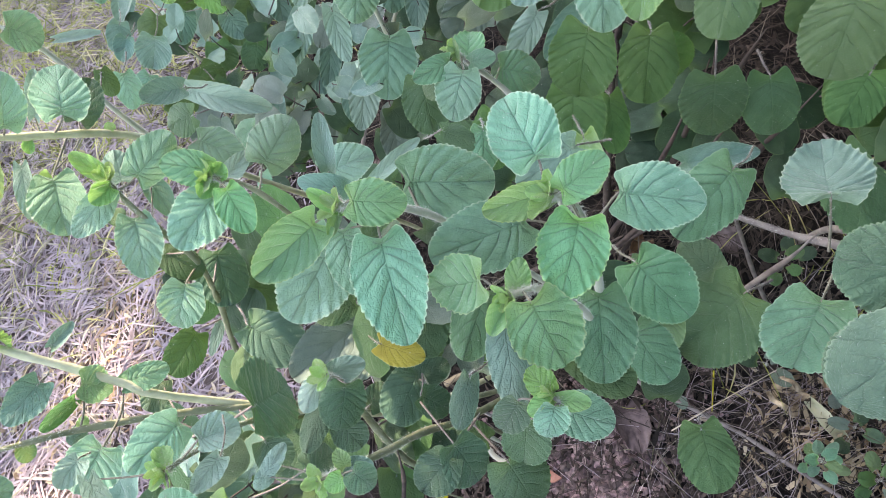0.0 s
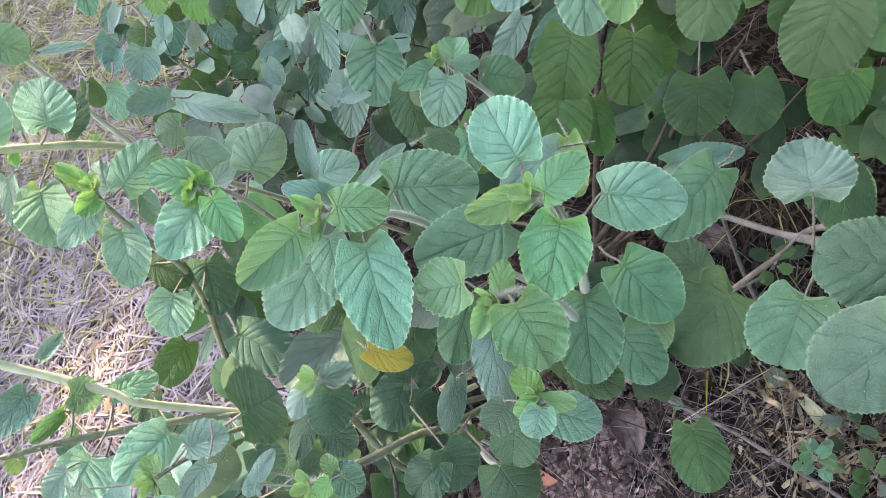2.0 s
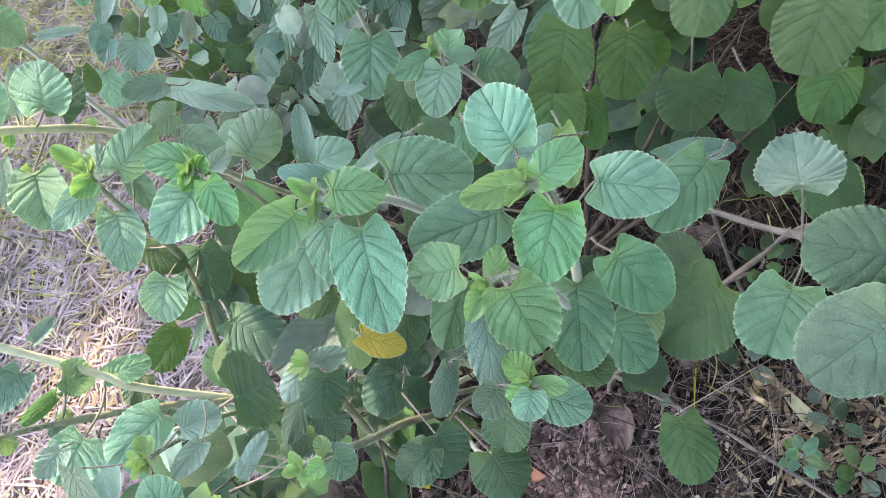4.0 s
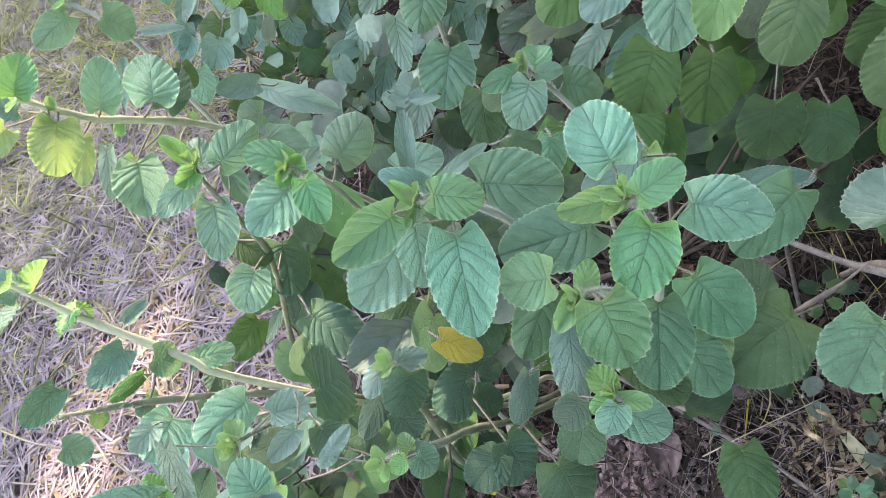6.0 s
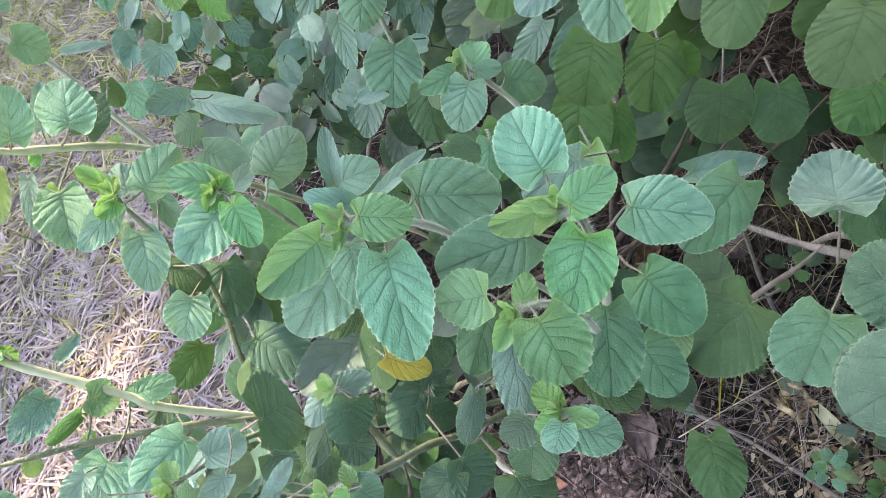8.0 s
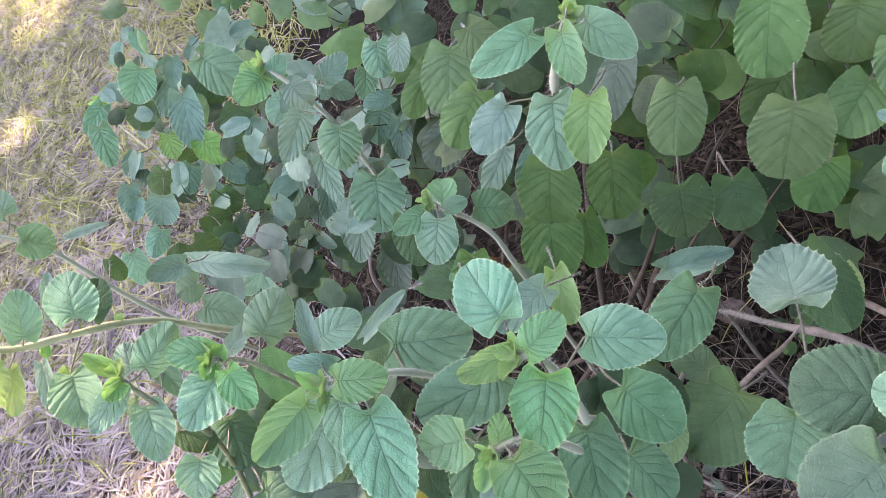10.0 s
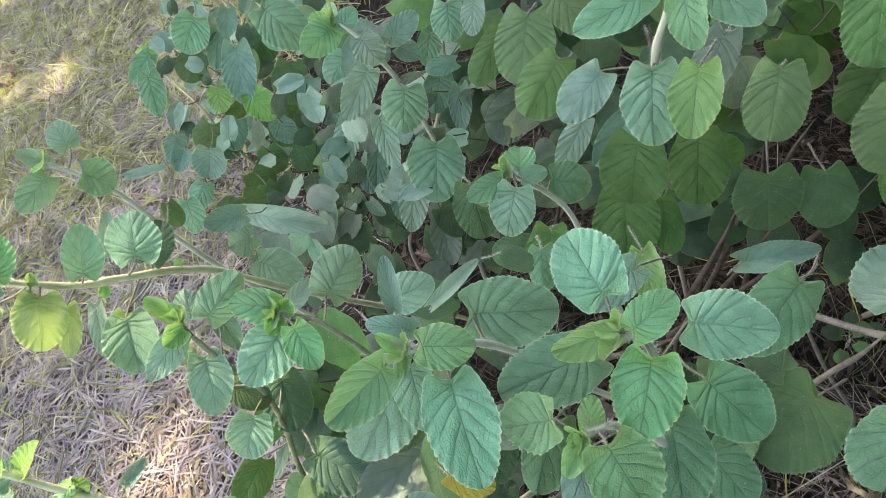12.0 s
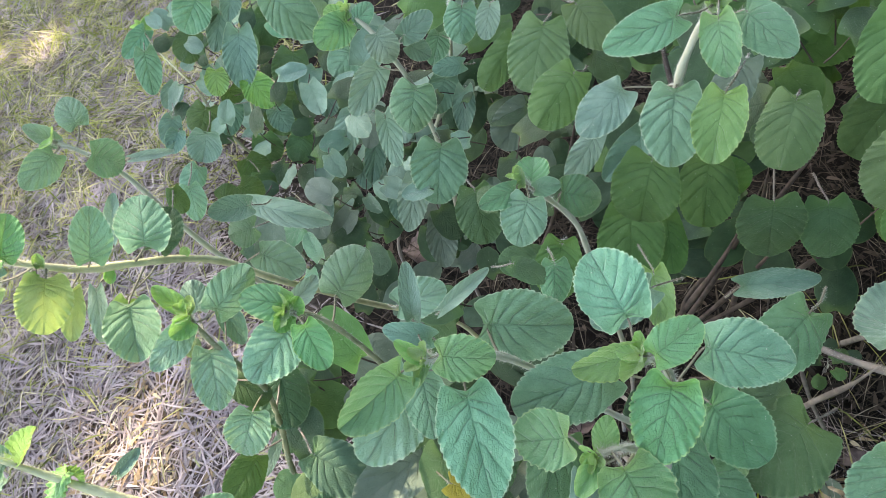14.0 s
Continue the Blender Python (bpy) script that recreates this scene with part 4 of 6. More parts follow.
leaf(b, (0.322, 0.397, 0.675), (0.382, 0.354, 0.68), 0.041, (-0.33, -0.35, 0.88), GREYGREEN, fold=0.6)
leaf(b, (0.095, 0.244, 0.838), (0.117, 0.204, 0.828), 0.032, (-0.06, -0.28, 0.96), OLIVE)
leaf(b, (0.206, 0.276, 0.656), (0.176, 0.258, 0.646), 0.027, (-0.1, -0.35, 0.93), LIME)
leaf(b, (0.175, 0.203, 0.532), (0.144, 0.142, 0.522), 0.059, (-0.03, -0.15, 0.99), OLIVE)
undergrowth(b, 8, (0.172, 0.337, 0.618), (0.05, 0.05, 0.05), (SHADE_DARK,), (0.035, 0.055), 313)
b = branch(SHRUB_D, [(0.344, 0.349, 0.598), (0.365, 0.284, 0.618), (0.381, 0.232, 0.644), (0.396, 0.169, 0.64)], (0.62, 0.45, 0), 0.0062, bark=PURPLE)
leaf(b, (0.248, 0.17, 0.853), (0.217, 0.155, 0.799), 0.060, (-0.71, -0.47, 0.53), SOFT)
leaf(b, (0.268, 0.126, 0.943), (0.239, 0.168, 0.94), 0.055, (-0.25, -0.1, 0.96), BLUEDARK)
leaf(b, (0.237, 0.105, 0.949), (0.191, 0.111, 0.911), 0.058, (-0.64, -0.13, 0.76), BLUEDARK)
leaf(b, (0.332, 0.238, 0.804), (0.370, 0.284, 0.791), 0.069, (0.070, 0.210, 0.970), GREYGREEN)
leaf(b, (0.541, 0.27, 0.757), (0.504, 0.28, 0.738), 0.031, (-0.5, -0.2, 0.84), GREEN)
leaf(b, (0.55, 0.276, 0.766), (0.537, 0.316, 0.771), 0.021, (-0.64, -0.31, 0.7), GREYGREEN)
leaf(b, (0.544, 0.262, 0.757), (0.568, 0.274, 0.777), 0.026, (-0.53, -0.29, 0.8), GREEN)
leaf(b, (0.392, 0.279, 0.752), (0.367, 0.209, 0.723), 0.055, (-0.220, -0.300, 0.930), DEEP)
leaf(b, (0.501, 0.224, 0.698), (0.462, 0.197, 0.673), 0.040, (-0.43, -0.2, 0.88), GREEN)
leaf(b, (0.372, 0.136, 0.834), (0.338, 0.152, 0.8), 0.050, (-0.69, 0.09, 0.72), OLIVE)
leaf(b, (0.272, 0.095, 0.984), (0.254, 0.129, 0.982), 0.038, (-0.44, -0.16, 0.89), GREEN)
leaf(b, (0.244, 0.121, 0.893), (0.205, 0.123, 0.868), 0.043, (-0.54, -0.03, 0.84), BLUEDARK)
leaf(b, (0.296, 0.085, 0.792), (0.259, 0.086, 0.783), 0.037, (-0.24, -0.17, 0.96), OLIVE)
b = branch(SHRUB_E, [(0.184, 0.541, 0.861), (0.19, 0.532, 0.844), (0.203, 0.526, 0.813), (0.211, 0.507, 0.787), (0.209, 0.492, 0.739)], (0.232, 0.555, 0), 0.0034)
leaf(b, (0.191, 0.536, 0.845), (0.212, 0.563, 0.844), 0.033, (0.08, -0.05, 1), YOUNG)
leaf(b, (0.172, 0.528, 0.867), (0.136, 0.536, 0.866), 0.024, (-0.18, -0.64, 0.75), GREEN)
leaf(b, (0.176, 0.513, 0.862), (0.144, 0.499, 0.831), 0.044, (-0.42, -0.59, 0.69), GREEN)
leaf(b, (0.217, 0.532, 0.812), (0.248, 0.515, 0.783), 0.043, (0.18, -0.75, 0.63), GREEN)
leaf(b, (0.189, 0.523, 0.855), (0.21, 0.512, 0.854), 0.019, (-0.19, -0.45, 0.87), GREEN)
leaf(b, (0.18, 0.531, 0.86), (0.188, 0.545, 0.871), 0.013, (-0.26, -0.52, 0.81), BRIGHT, fold=0.5)
leaf(b, (0.169, 0.683, 0.705), (0.143, 0.632, 0.667), 0.057, (-0.08, -0.58, 0.81), DEEP)
leaf(b, (0.161, 0.49, 0.8), (0.123, 0.511, 0.805), 0.034, (-0.17, -0.53, 0.83), DEEP)
leaf(b, (0.175, 0.463, 0.85), (0.141, 0.432, 0.828), 0.042, (-0.2, -0.4, 0.89), OLIVE)
leaf(b, (0.177, 0.634, 0.72), (0.167, 0.668, 0.717), 0.033, (-0.42, -0.05, 0.9), DEEP)
undergrowth(b, 10, (0.178, 0.75, 0.53), (0.07, 0.09, 0.08), (SHADE_DARK, DULL, SHADE_DARK), (0.03, 0.05), 307)
undergrowth(b, 16, (0.096, 0.802, 0.437), (0.14, 0.1, 0.05), (SHADE_DARK, SHADE_DARK, DULL), (0.03, 0.05), 318)
buds(b, 6, 0.013, 712)
b = branch(SHRUB_E, [(0.367, 0.488, 0.969), (0.359, 0.492, 0.954), (0.337, 0.488, 0.932), (0.332, 0.494, 0.899), (0.353, 0.525, 0.856), (0.381, 0.578, 0.780)], (0.42, 0.68, 0), 0.0050)
leaf(b, (0.296, 0.523, 0.902), (0.246, 0.525, 0.882), 0.042, (-0.35, -0.48, 0.81), GREYGREEN)
leaf(b, (0.295, 0.586, 0.784), (0.243, 0.575, 0.758), 0.031, (-0.230, -0.630, 0.740), PALE)
leaf(b, (0.332, 0.551, 0.786), (0.272, 0.548, 0.76), 0.037, (-0.32, -0.53, 0.79), GREYGREEN)
leaf(b, (0.322, 0.484, 0.910), (0.287, 0.452, 0.864), 0.055, (-0.38, -0.48, 0.79), GREEN)
leaf(b, (0.328, 0.431, 0.942), (0.292, 0.406, 0.909), 0.042, (-0.530, -0.290, 0.800), LIME)
leaf(b, (0.326, 0.48, 0.992), (0.274, 0.505, 0.981), 0.034, (-0.44, -0.56, 0.7), GREEN)
leaf(b, (0.33, 0.441, 1.012), (0.315, 0.413, 0.984), 0.029, (-0.56, -0.41, 0.72), YOUNG)
leaf(b, (0.35, 0.436, 1.006), (0.357, 0.395, 0.986), 0.033, (-0.5, -0.44, 0.75), GREEN)
buds(b, 6, 0.016, 713)
b = branch(SHRUB_E, [(0.426, 0.639, 0.781), (0.391, 0.577, 0.733), (0.35, 0.551, 0.663), (0.324, 0.534, 0.598)], (0.279, 0.568, 0), 0.0055, bark=WOODY)
leaf(b, (0.356, 0.773, 0.781), (0.3, 0.74, 0.727), 0.076, (-0.35, -0.59, 0.73), MID)
leaf(b, (0.32, 0.65, 0.814), (0.256, 0.643, 0.783), 0.058, (-0.3, -0.59, 0.75), MID)
leaf(b, (0.339, 0.84, 0.725), (0.271, 0.829, 0.689), 0.046, (-0.22, -0.73, 0.65), MID)
leaf(b, (0.311, 0.791, 0.651), (0.247, 0.782, 0.625), 0.064, (-0.21, -0.66, 0.73), DULL)
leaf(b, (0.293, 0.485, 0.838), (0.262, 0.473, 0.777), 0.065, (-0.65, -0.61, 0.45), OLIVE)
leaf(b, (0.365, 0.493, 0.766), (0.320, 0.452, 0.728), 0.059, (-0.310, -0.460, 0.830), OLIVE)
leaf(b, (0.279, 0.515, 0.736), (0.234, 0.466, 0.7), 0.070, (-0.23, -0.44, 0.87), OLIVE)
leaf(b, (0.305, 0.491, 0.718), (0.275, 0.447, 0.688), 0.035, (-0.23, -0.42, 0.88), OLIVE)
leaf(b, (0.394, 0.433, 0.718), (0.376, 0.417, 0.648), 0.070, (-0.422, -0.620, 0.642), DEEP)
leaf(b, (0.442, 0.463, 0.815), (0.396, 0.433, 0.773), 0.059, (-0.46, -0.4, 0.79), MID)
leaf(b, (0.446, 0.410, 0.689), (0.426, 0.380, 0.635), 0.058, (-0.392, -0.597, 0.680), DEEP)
leaf(b, (0.493, 0.368, 0.799), (0.454, 0.351, 0.731), 0.078, (-0.65, -0.56, 0.52), MID)
leaf(b, (0.547, 0.368, 0.641), (0.496, 0.355, 0.607), 0.058, (-0.48, -0.27, 0.83), OLIVE)
leaf(b, (0.629, 0.383, 0.682), (0.576, 0.379, 0.643), 0.068, (-0.52, -0.43, 0.74), MID)
leaf(b, (0.599, 0.32, 0.604), (0.548, 0.309, 0.57), 0.051, (-0.46, -0.36, 0.81), MID)
leaf(b, (0.604, 0.47, 0.672), (0.541, 0.465, 0.628), 0.066, (-0.48, -0.47, 0.74), OLIVE)
leaf(b, (0.411, 0.497, 0.866), (0.361, 0.484, 0.829), 0.040, (-0.4, -0.57, 0.72), DULL)
leaf(b, (0.356, 0.685, 0.865), (0.362, 0.639, 0.828), 0.046, (-0.25, -0.63, 0.74), MID)
leaf(b, (0.365, 0.486, 0.756), (0.382, 0.466, 0.71), 0.050, (-0.25, -0.91, 0.32), OLIVE)
leaf(b, (0.415, 0.255, 0.717), (0.395, 0.225, 0.702), 0.024, (-0.400, -0.220, 0.890), SUNLIT)
leaf(b, (0.597, 0.481, 0.796), (0.543, 0.444, 0.734), 0.074, (-0.58, -0.36, 0.73), MID)
leaf(b, (0.664, 0.427, 0.746), (0.634, 0.413, 0.686), 0.067, (-0.72, -0.5, 0.48), MID)
leaf(b, (0.654, 0.376, 0.725), (0.621, 0.337, 0.684), 0.049, (-0.48, -0.4, 0.78), MID)
leaf(b, (0.729, 0.383, 0.722), (0.695, 0.356, 0.682), 0.052, (-0.64, -0.28, 0.72), MID)
leaf(b, (0.619, 0.577, 0.746), (0.59, 0.583, 0.656), 0.091, (-0.79, -0.56, 0.23), OLIVE)
leaf(b, (0.663, 0.434, 0.629), (0.639, 0.405, 0.543), 0.088, (-0.78, -0.49, 0.39), DEEP)
leaf(b, (0.596, 0.302, 0.6), (0.578, 0.297, 0.509), 0.088, (-0.84, -0.51, 0.19), DEEP)
leaf(b, (0.547, 0.637, 0.632), (0.54, 0.626, 0.575), 0.055, (-0.58, -0.78, 0.22), DULL)
leaf(b, (0.609, 0.427, 0.587), (0.54, 0.379, 0.531), 0.063, (-0.46, -0.31, 0.83), OLIVE)
undergrowth(b, 16, (0.402, 0.729, 0.672), (0.1, 0.12, 0.08), (SHADE_DARK, DEEP, SHADE_DARK), (0.04, 0.06), 305)
undergrowth(b, 12, (0.519, 0.584, 0.722), (0.1, 0.1, 0.07), (SHADE_DARK, SHADE_DARK, DEEP), (0.04, 0.065), 306)
undergrowth(b, 14, (0.448, 0.638, 0.461), (0.14, 0.12, 0.06), (SHADE_DARK,), (0.04, 0.065), 316)
undergrowth(b, 10, (0.465, 0.489, 0.487), (0.1, 0.1, 0.05), (SHADE_DARK,), (0.04, 0.065), 317)
undergrowth(b, 22, (0.628, 0.731, 0.569), (0.14, 0.14, 0.08), (MID, OLIVE, DEEP), (0.045, 0.065), 326)
undergrowth(b, 24, (0.741, 0.507, 0.579), (0.14, 0.14, 0.08), (MID, OLIVE, DEEP), (0.05, 0.07), 327)
undergrowth(b, 18, (0.628, 0.325, 0.519), (0.12, 0.12, 0.07), (OLIVE, DEEP, MID), (0.045, 0.065), 328)
undergrowth(b, 26, (0.86, 0.576, 0.582), (0.2, 0.14, 0.1), (MID, OLIVE, GREYGREEN), (0.05, 0.07), 330)
b = branch(SHRUB_F, [(0.164, 0.88, 0.878), (0.173, 0.853, 0.861), (0.178, 0.835, 0.832), (0.185, 0.83, 0.768), (0.181, 0.826, 0.652), (0.172, 0.846, 0.537)], (0.125, 0.939, 0), 0.0045)
leaf(b, (0.178, 0.801, 0.678), (0.13, 0.77, 0.616), 0.079, (-0.19, -0.81, 0.55), GREEN)
leaf(b, (0.128, 0.839, 0.609), (0.075, 0.796, 0.571), 0.047, (0.050, -0.690, 0.720), PALE)
leaf(b, (0.125, 0.809, 0.539), (0.092, 0.754, 0.499), 0.048, (-0.06, -0.56, 0.82), DULL)
leaf(b, (0.163, 0.861, 0.799), (0.101, 0.844, 0.771), 0.046, (-0.06, -0.78, 0.62), PALE)
leaf(b, (0.142, 0.887, 0.703), (0.117, 0.837, 0.652), 0.034, (-0.01, -0.71, 0.71), PALE)
leaf(b, (0.184, 0.81, 0.782), (0.148, 0.803, 0.728), 0.062, (-0.48, -0.77, 0.42), GREEN)
leaf(b, (0.156, 0.867, 0.876), (0.11, 0.87, 0.871), 0.043, (-0.09, -0.84, 0.53), YOUNG)
leaf(b, (0.157, 0.868, 0.869), (0.144, 0.888, 0.894), 0.029, (-0.14, -0.8, 0.58), BRIGHT)
leaf(b, (0.164, 0.867, 0.869), (0.193, 0.867, 0.877), 0.026, (-0.16, -0.75, 0.64), GREEN)
leaf(b, (0.173, 0.822, 0.873), (0.175, 0.808, 0.835), 0.038, (-0.1, -0.93, 0.34), PALE)
leaf(b, (0.214, 0.888, 0.795), (0.261, 0.884, 0.804), 0.036, (-0.2, -0.69, 0.69), GREYGREEN)
leaf(b, (0.222, 0.913, 0.757), (0.24, 0.9, 0.729), 0.033, (0.03, -0.9, 0.43), GREYGREEN)
leaf(b, (0.106, 0.903, 0.546), (0.078, 0.865, 0.513), 0.039, (-0, -0.65, 0.76), GREYGREEN)
undergrowth(b, 26, (0.121, 0.969, 0.571), (0.12, 0.16, 0.12), (GREYGREEN, SHADE_DARK, PALE), (0.025, 0.045), 300)
undergrowth(b, 28, (0.039, 1.073, 0.433), (0.2, 0.16, 0.08), (SHADE_DARK,), (0.03, 0.055), 314)
buds(b, 6, 0.02, 714)
b = branch(SHRUB_F, [(0.317, 0.977, 0.728), (0.285, 1.015, 0.576), (0.22, 1.045, 0.45)], (0.03, 1.152, 0), 0.0045)
leaf(b, (0.115, 1.066, 0.582), (0.048, 1.027, 0.539), 0.049, (0.010, -0.750, 0.660), PALE)
leaf(b, (0.172, 1.102, 0.659), (0.124, 1.112, 0.627), 0.055, (-0.46, -0.76, 0.46), GREEN)
leaf(b, (0.276, 1.016, 0.574), (0.231, 0.992, 0.539), 0.057, (-0.12, -0.73, 0.67), GREYGREEN)
leaf(b, (0.283, 0.962, 0.579), (0.243, 0.925, 0.535), 0.039, (-0.3, -0.58, 0.76), GREYGREEN)
leaf(b, (0.289, 0.94, 0.647), (0.247, 0.959, 0.654), 0.030, (-0.16, -0.64, 0.75), GREYGREEN)
leaf(b, (0.312, 0.916, 0.758), (0.285, 0.893, 0.722), 0.050, (-0.26, -0.71, 0.65), GREEN)
leaf(b, (0.325, 0.843, 0.795), (0.296, 0.826, 0.765), 0.032, (-0.24, -0.73, 0.64), PALE)
leaf(b, (0.295, 1.017, 0.656), (0.26, 0.998, 0.625), 0.040, (-0.26, -0.67, 0.7), GREEN)
leaf(b, (0.127, 1.058, 0.506), (0.076, 1.016, 0.464), 0.039, (0, -0.71, 0.7), GREYGREEN)
leaf(b, (0.063, 1.107, 0.331), (0.024, 1.053, 0.286), 0.043, (-0.12, -0.58, 0.81), DULL)
leaf(b, (0.079, 1.06, 0.476), (0.065, 1.028, 0.446), 0.040, (-0.03, -0.68, 0.73), GREYGREEN)
leaf(b, (0.115, 1.172, 0.776), (0.139, 1.12, 0.704), 0.073, (-0.1, -0.83, 0.55), GREEN)
leaf(b, (0.153, 1.208, 0.537), (0.123, 1.171, 0.492), 0.051, (-0.09, -0.74, 0.66), DEEP)
undergrowth(b, 22, (0.31, 1.04, 0.536), (0.14, 0.16, 0.12), (SHADE_DARK, SHADE_DARK, DULL), (0.03, 0.055), 301)
undergrowth(b, 26, (0.153, 1.26, 0.603), (0.14, 0.18, 0.1), (SHADE_DARK, PALE, GREYGREEN), (0.03, 0.05), 302)
undergrowth(b, 24, (0.375, 0.936, 0.397), (0.2, 0.16, 0.08), (SHADE_DARK, SHADE_DARK, DULL), (0.035, 0.06), 315)
undergrowth(b, 30, (0.383, 1.143, 0.63), (0.18, 0.14, 0.1), (GREYGREEN, MID, PALE), (0.035, 0.06), 323)
undergrowth(b, 20, (0.506, 0.945, 0.6), (0.16, 0.14, 0.08), (DEEP, OLIVE, SHADE_DARK), (0.04, 0.06), 325)
undergrowth(b, 26, (0.763, 0.88, 0.514), (0.2, 0.16, 0.1), (MID, OLIVE, GREYGREEN), (0.045, 0.065), 329)
b = branch(SHRUB_G, [(0.004, 1.379, 0.558), (-0.022, 1.335, 0.516), (-0.061, 1.269, 0.47), (-0.098, 1.272, 0.388)], (-0.159, 1.363, 0), 0.0045, bark=GREENSTEM)
leaf(b, (-0.103, 1.168, 0.636), (-0.143, 1.175, 0.587), 0.060, (-0.41, -0.89, 0.2), GREYGREEN)
leaf(b, (0.004, 1.294, 0.587), (0.012, 1.256, 0.536), 0.059, (-0.11, -0.8, 0.59), BRIGHT)
leaf(b, (0.099, 1.33, 0.557), (0.051, 1.316, 0.498), 0.074, (-0.3, -0.84, 0.45), DEEP)
leaf(b, (0.039, 1.344, 0.65), (-0.016, 1.293, 0.577), 0.064, (-0.02, -0.81, 0.59), GREYGREEN)
leaf(b, (0.03, 1.491, 0.613), (-0.027, 1.461, 0.568), 0.052, (-0.04, -0.81, 0.59), GREYGREEN)
leaf(b, (-0.045, 1.419, 0.56), (-0.071, 1.393, 0.525), 0.047, (0.1, -0.83, 0.56), BRIGHT)
leaf(b, (0.009, 1.257, 0.528), (0.008, 1.238, 0.48), 0.049, (-0.06, -0.93, 0.36), GREYGREEN)
leaf(b, (-0.054, 1.359, 0.512), (-0.101, 1.331, 0.483), 0.049, (0.17, -0.84, 0.52), GREYGREEN)
leaf(b, (-0.039, 1.244, 0.502), (-0.055, 1.237, 0.443), 0.059, (-0.25, -0.95, 0.18), DEEP)
leaf(b, (-0.088, 1.211, 0.508), (-0.089, 1.215, 0.442), 0.062, (0.1, -0.99, -0.07), DEEP)
leaf(b, (-0.085, 0.95, 0.691), (-0.077, 0.947, 0.639), 0.050, (0.37, -0.92, 0.11), DEEP)
leaf(b, (0.108, 1.52, 0.536), (0.045, 1.492, 0.492), 0.071, (-0.1, -0.77, 0.63), DEEP)
leaf(b, (0.062, 1.386, 0.433), (-0.028, 1.358, 0.402), 0.082, (0.03, -0.78, 0.62), OLIVE)
leaf(b, (-0.107, 1.406, 0.511), (-0.157, 1.416, 0.457), 0.069, (-0.41, -0.89, 0.21), OLIVE)
leaf(b, (0.023, 1.212, 0.475), (-0.018, 1.201, 0.436), 0.054, (-0.2, -0.86, 0.47), DEEP)
leaf(b, (0.11, 1.253, 0.51), (0.084, 1.22, 0.469), 0.054, (0.09, -0.8, 0.6), GREYGREEN)
leaf(b, (-0.08, 1.164, 0.503), (-0.09, 1.144, 0.459), 0.046, (0.13, -0.92, 0.38), DEEP)
leaf(b, (-0.048, 1.421, 0.506), (-0.06, 1.412, 0.452), 0.054, (0.07, -0.98, 0.16), OLIVE)
undergrowth(b, 40, (-0.022, 1.387, 0.437), (0.14, 0.16, 0.12), (SHADE_DARK, GREYGREEN, PALE), (0.025, 0.05), 303)
undergrowth(b, 34, (-0.014, 1.662, 0.48), (0.14, 0.18, 0.12), (SHADE_DARK, GREYGREEN, GREYGREEN), (0.025, 0.05), 304)
b = branch(SHRUB_G, [(-0.162, 1.923, 0.452), (-0.154, 1.803, 0.443), (-0.113, 1.533, 0.477), (-0.109, 1.437, 0.43)], (-0.016, 1.5, 0), 0.0036, bark=GREENSTEM)
leaf(b, (-0.139, 1.518, 0.619), (-0.178, 1.474, 0.557), 0.052, (0.05, -0.83, 0.56), GREEN)
leaf(b, (-0.05, 1.621, 0.533), (-0.106, 1.613, 0.495), 0.065, (-0.21, -0.84, 0.5), DEEP)
leaf(b, (-0.156, 1.891, 0.452), (-0.238, 1.87, 0.436), 0.053, (0.12, -0.86, 0.49), GREEN)
leaf(b, (-0.165, 1.914, 0.437), (-0.126, 1.93, 0.457), 0.031, (0.12, -0.89, 0.45), BRIGHT)
leaf(b, (-0.145, 1.579, 0.481), (-0.194, 1.558, 0.46), 0.047, (0.15, -0.84, 0.52), GREYGREEN)
leaf(b, (-0.162, 1.206, 0.558), (-0.209, 1.183, 0.544), 0.045, (0.14, -0.72, 0.68), GREEN)
leaf(b, (-0.144, 1.267, 0.631), (-0.182, 1.243, 0.608), 0.040, (0.14, -0.79, 0.6), GREYGREEN)
leaf(b, (-0.15, 1.247, 0.615), (-0.185, 1.238, 0.591), 0.040, (-0.15, -0.84, 0.52), GREYGREEN)
leaf(b, (0.009, 1.501, 0.659), (-0.054, 1.506, 0.612), 0.076, (-0.37, -0.85, 0.39), GREEN)
leaf(b, (0.07, 1.472, 0.647), (0.032, 1.451, 0.612), 0.043, (0.03, -0.87, 0.49), GREYGREEN)
undergrowth(b, 34, (0.214, 1.6, 0.563), (0.2, 0.2, 0.1), (MID, DEEP, GREEN), (0.035, 0.055), 324)
undergrowth(b, 34, (0.505, 1.56, 0.473), (0.24, 0.2, 0.1), (MID, DEEP, GREYGREEN), (0.04, 0.06), 331)
buds(b, 4, 0.02, 715)
b = branch(SHRUB_C, [(-0.246, 0.47, 1.035), (-0.238, 0.461, 1.005), (-0.227, 0.449, 0.979), (-0.212, 0.435, 0.951), (-0.195, 0.418, 0.916), (-0.175, 0.402, 0.871)], (0.074, 0.541, 0), 0.0044, bark=SUNLIT_STEM)
leaf(b, (-0.238, 0.465, 1.024), (-0.22, 0.481, 1.026), 0.025, (0.1, 0.3, 0.9), SUNLIT, fold=0.3)
leaf(b, (-0.25, 0.47, 1.023), (-0.255, 0.485, 1.042), 0.025, (-0.1, 0.35, 0.9), GREYGREEN)
leaf(b, (-0.254, 0.463, 1.019), (-0.273, 0.447, 1.021), 0.024, (0.0, 0.25, 0.95), GREYGREEN, fold=0.25)
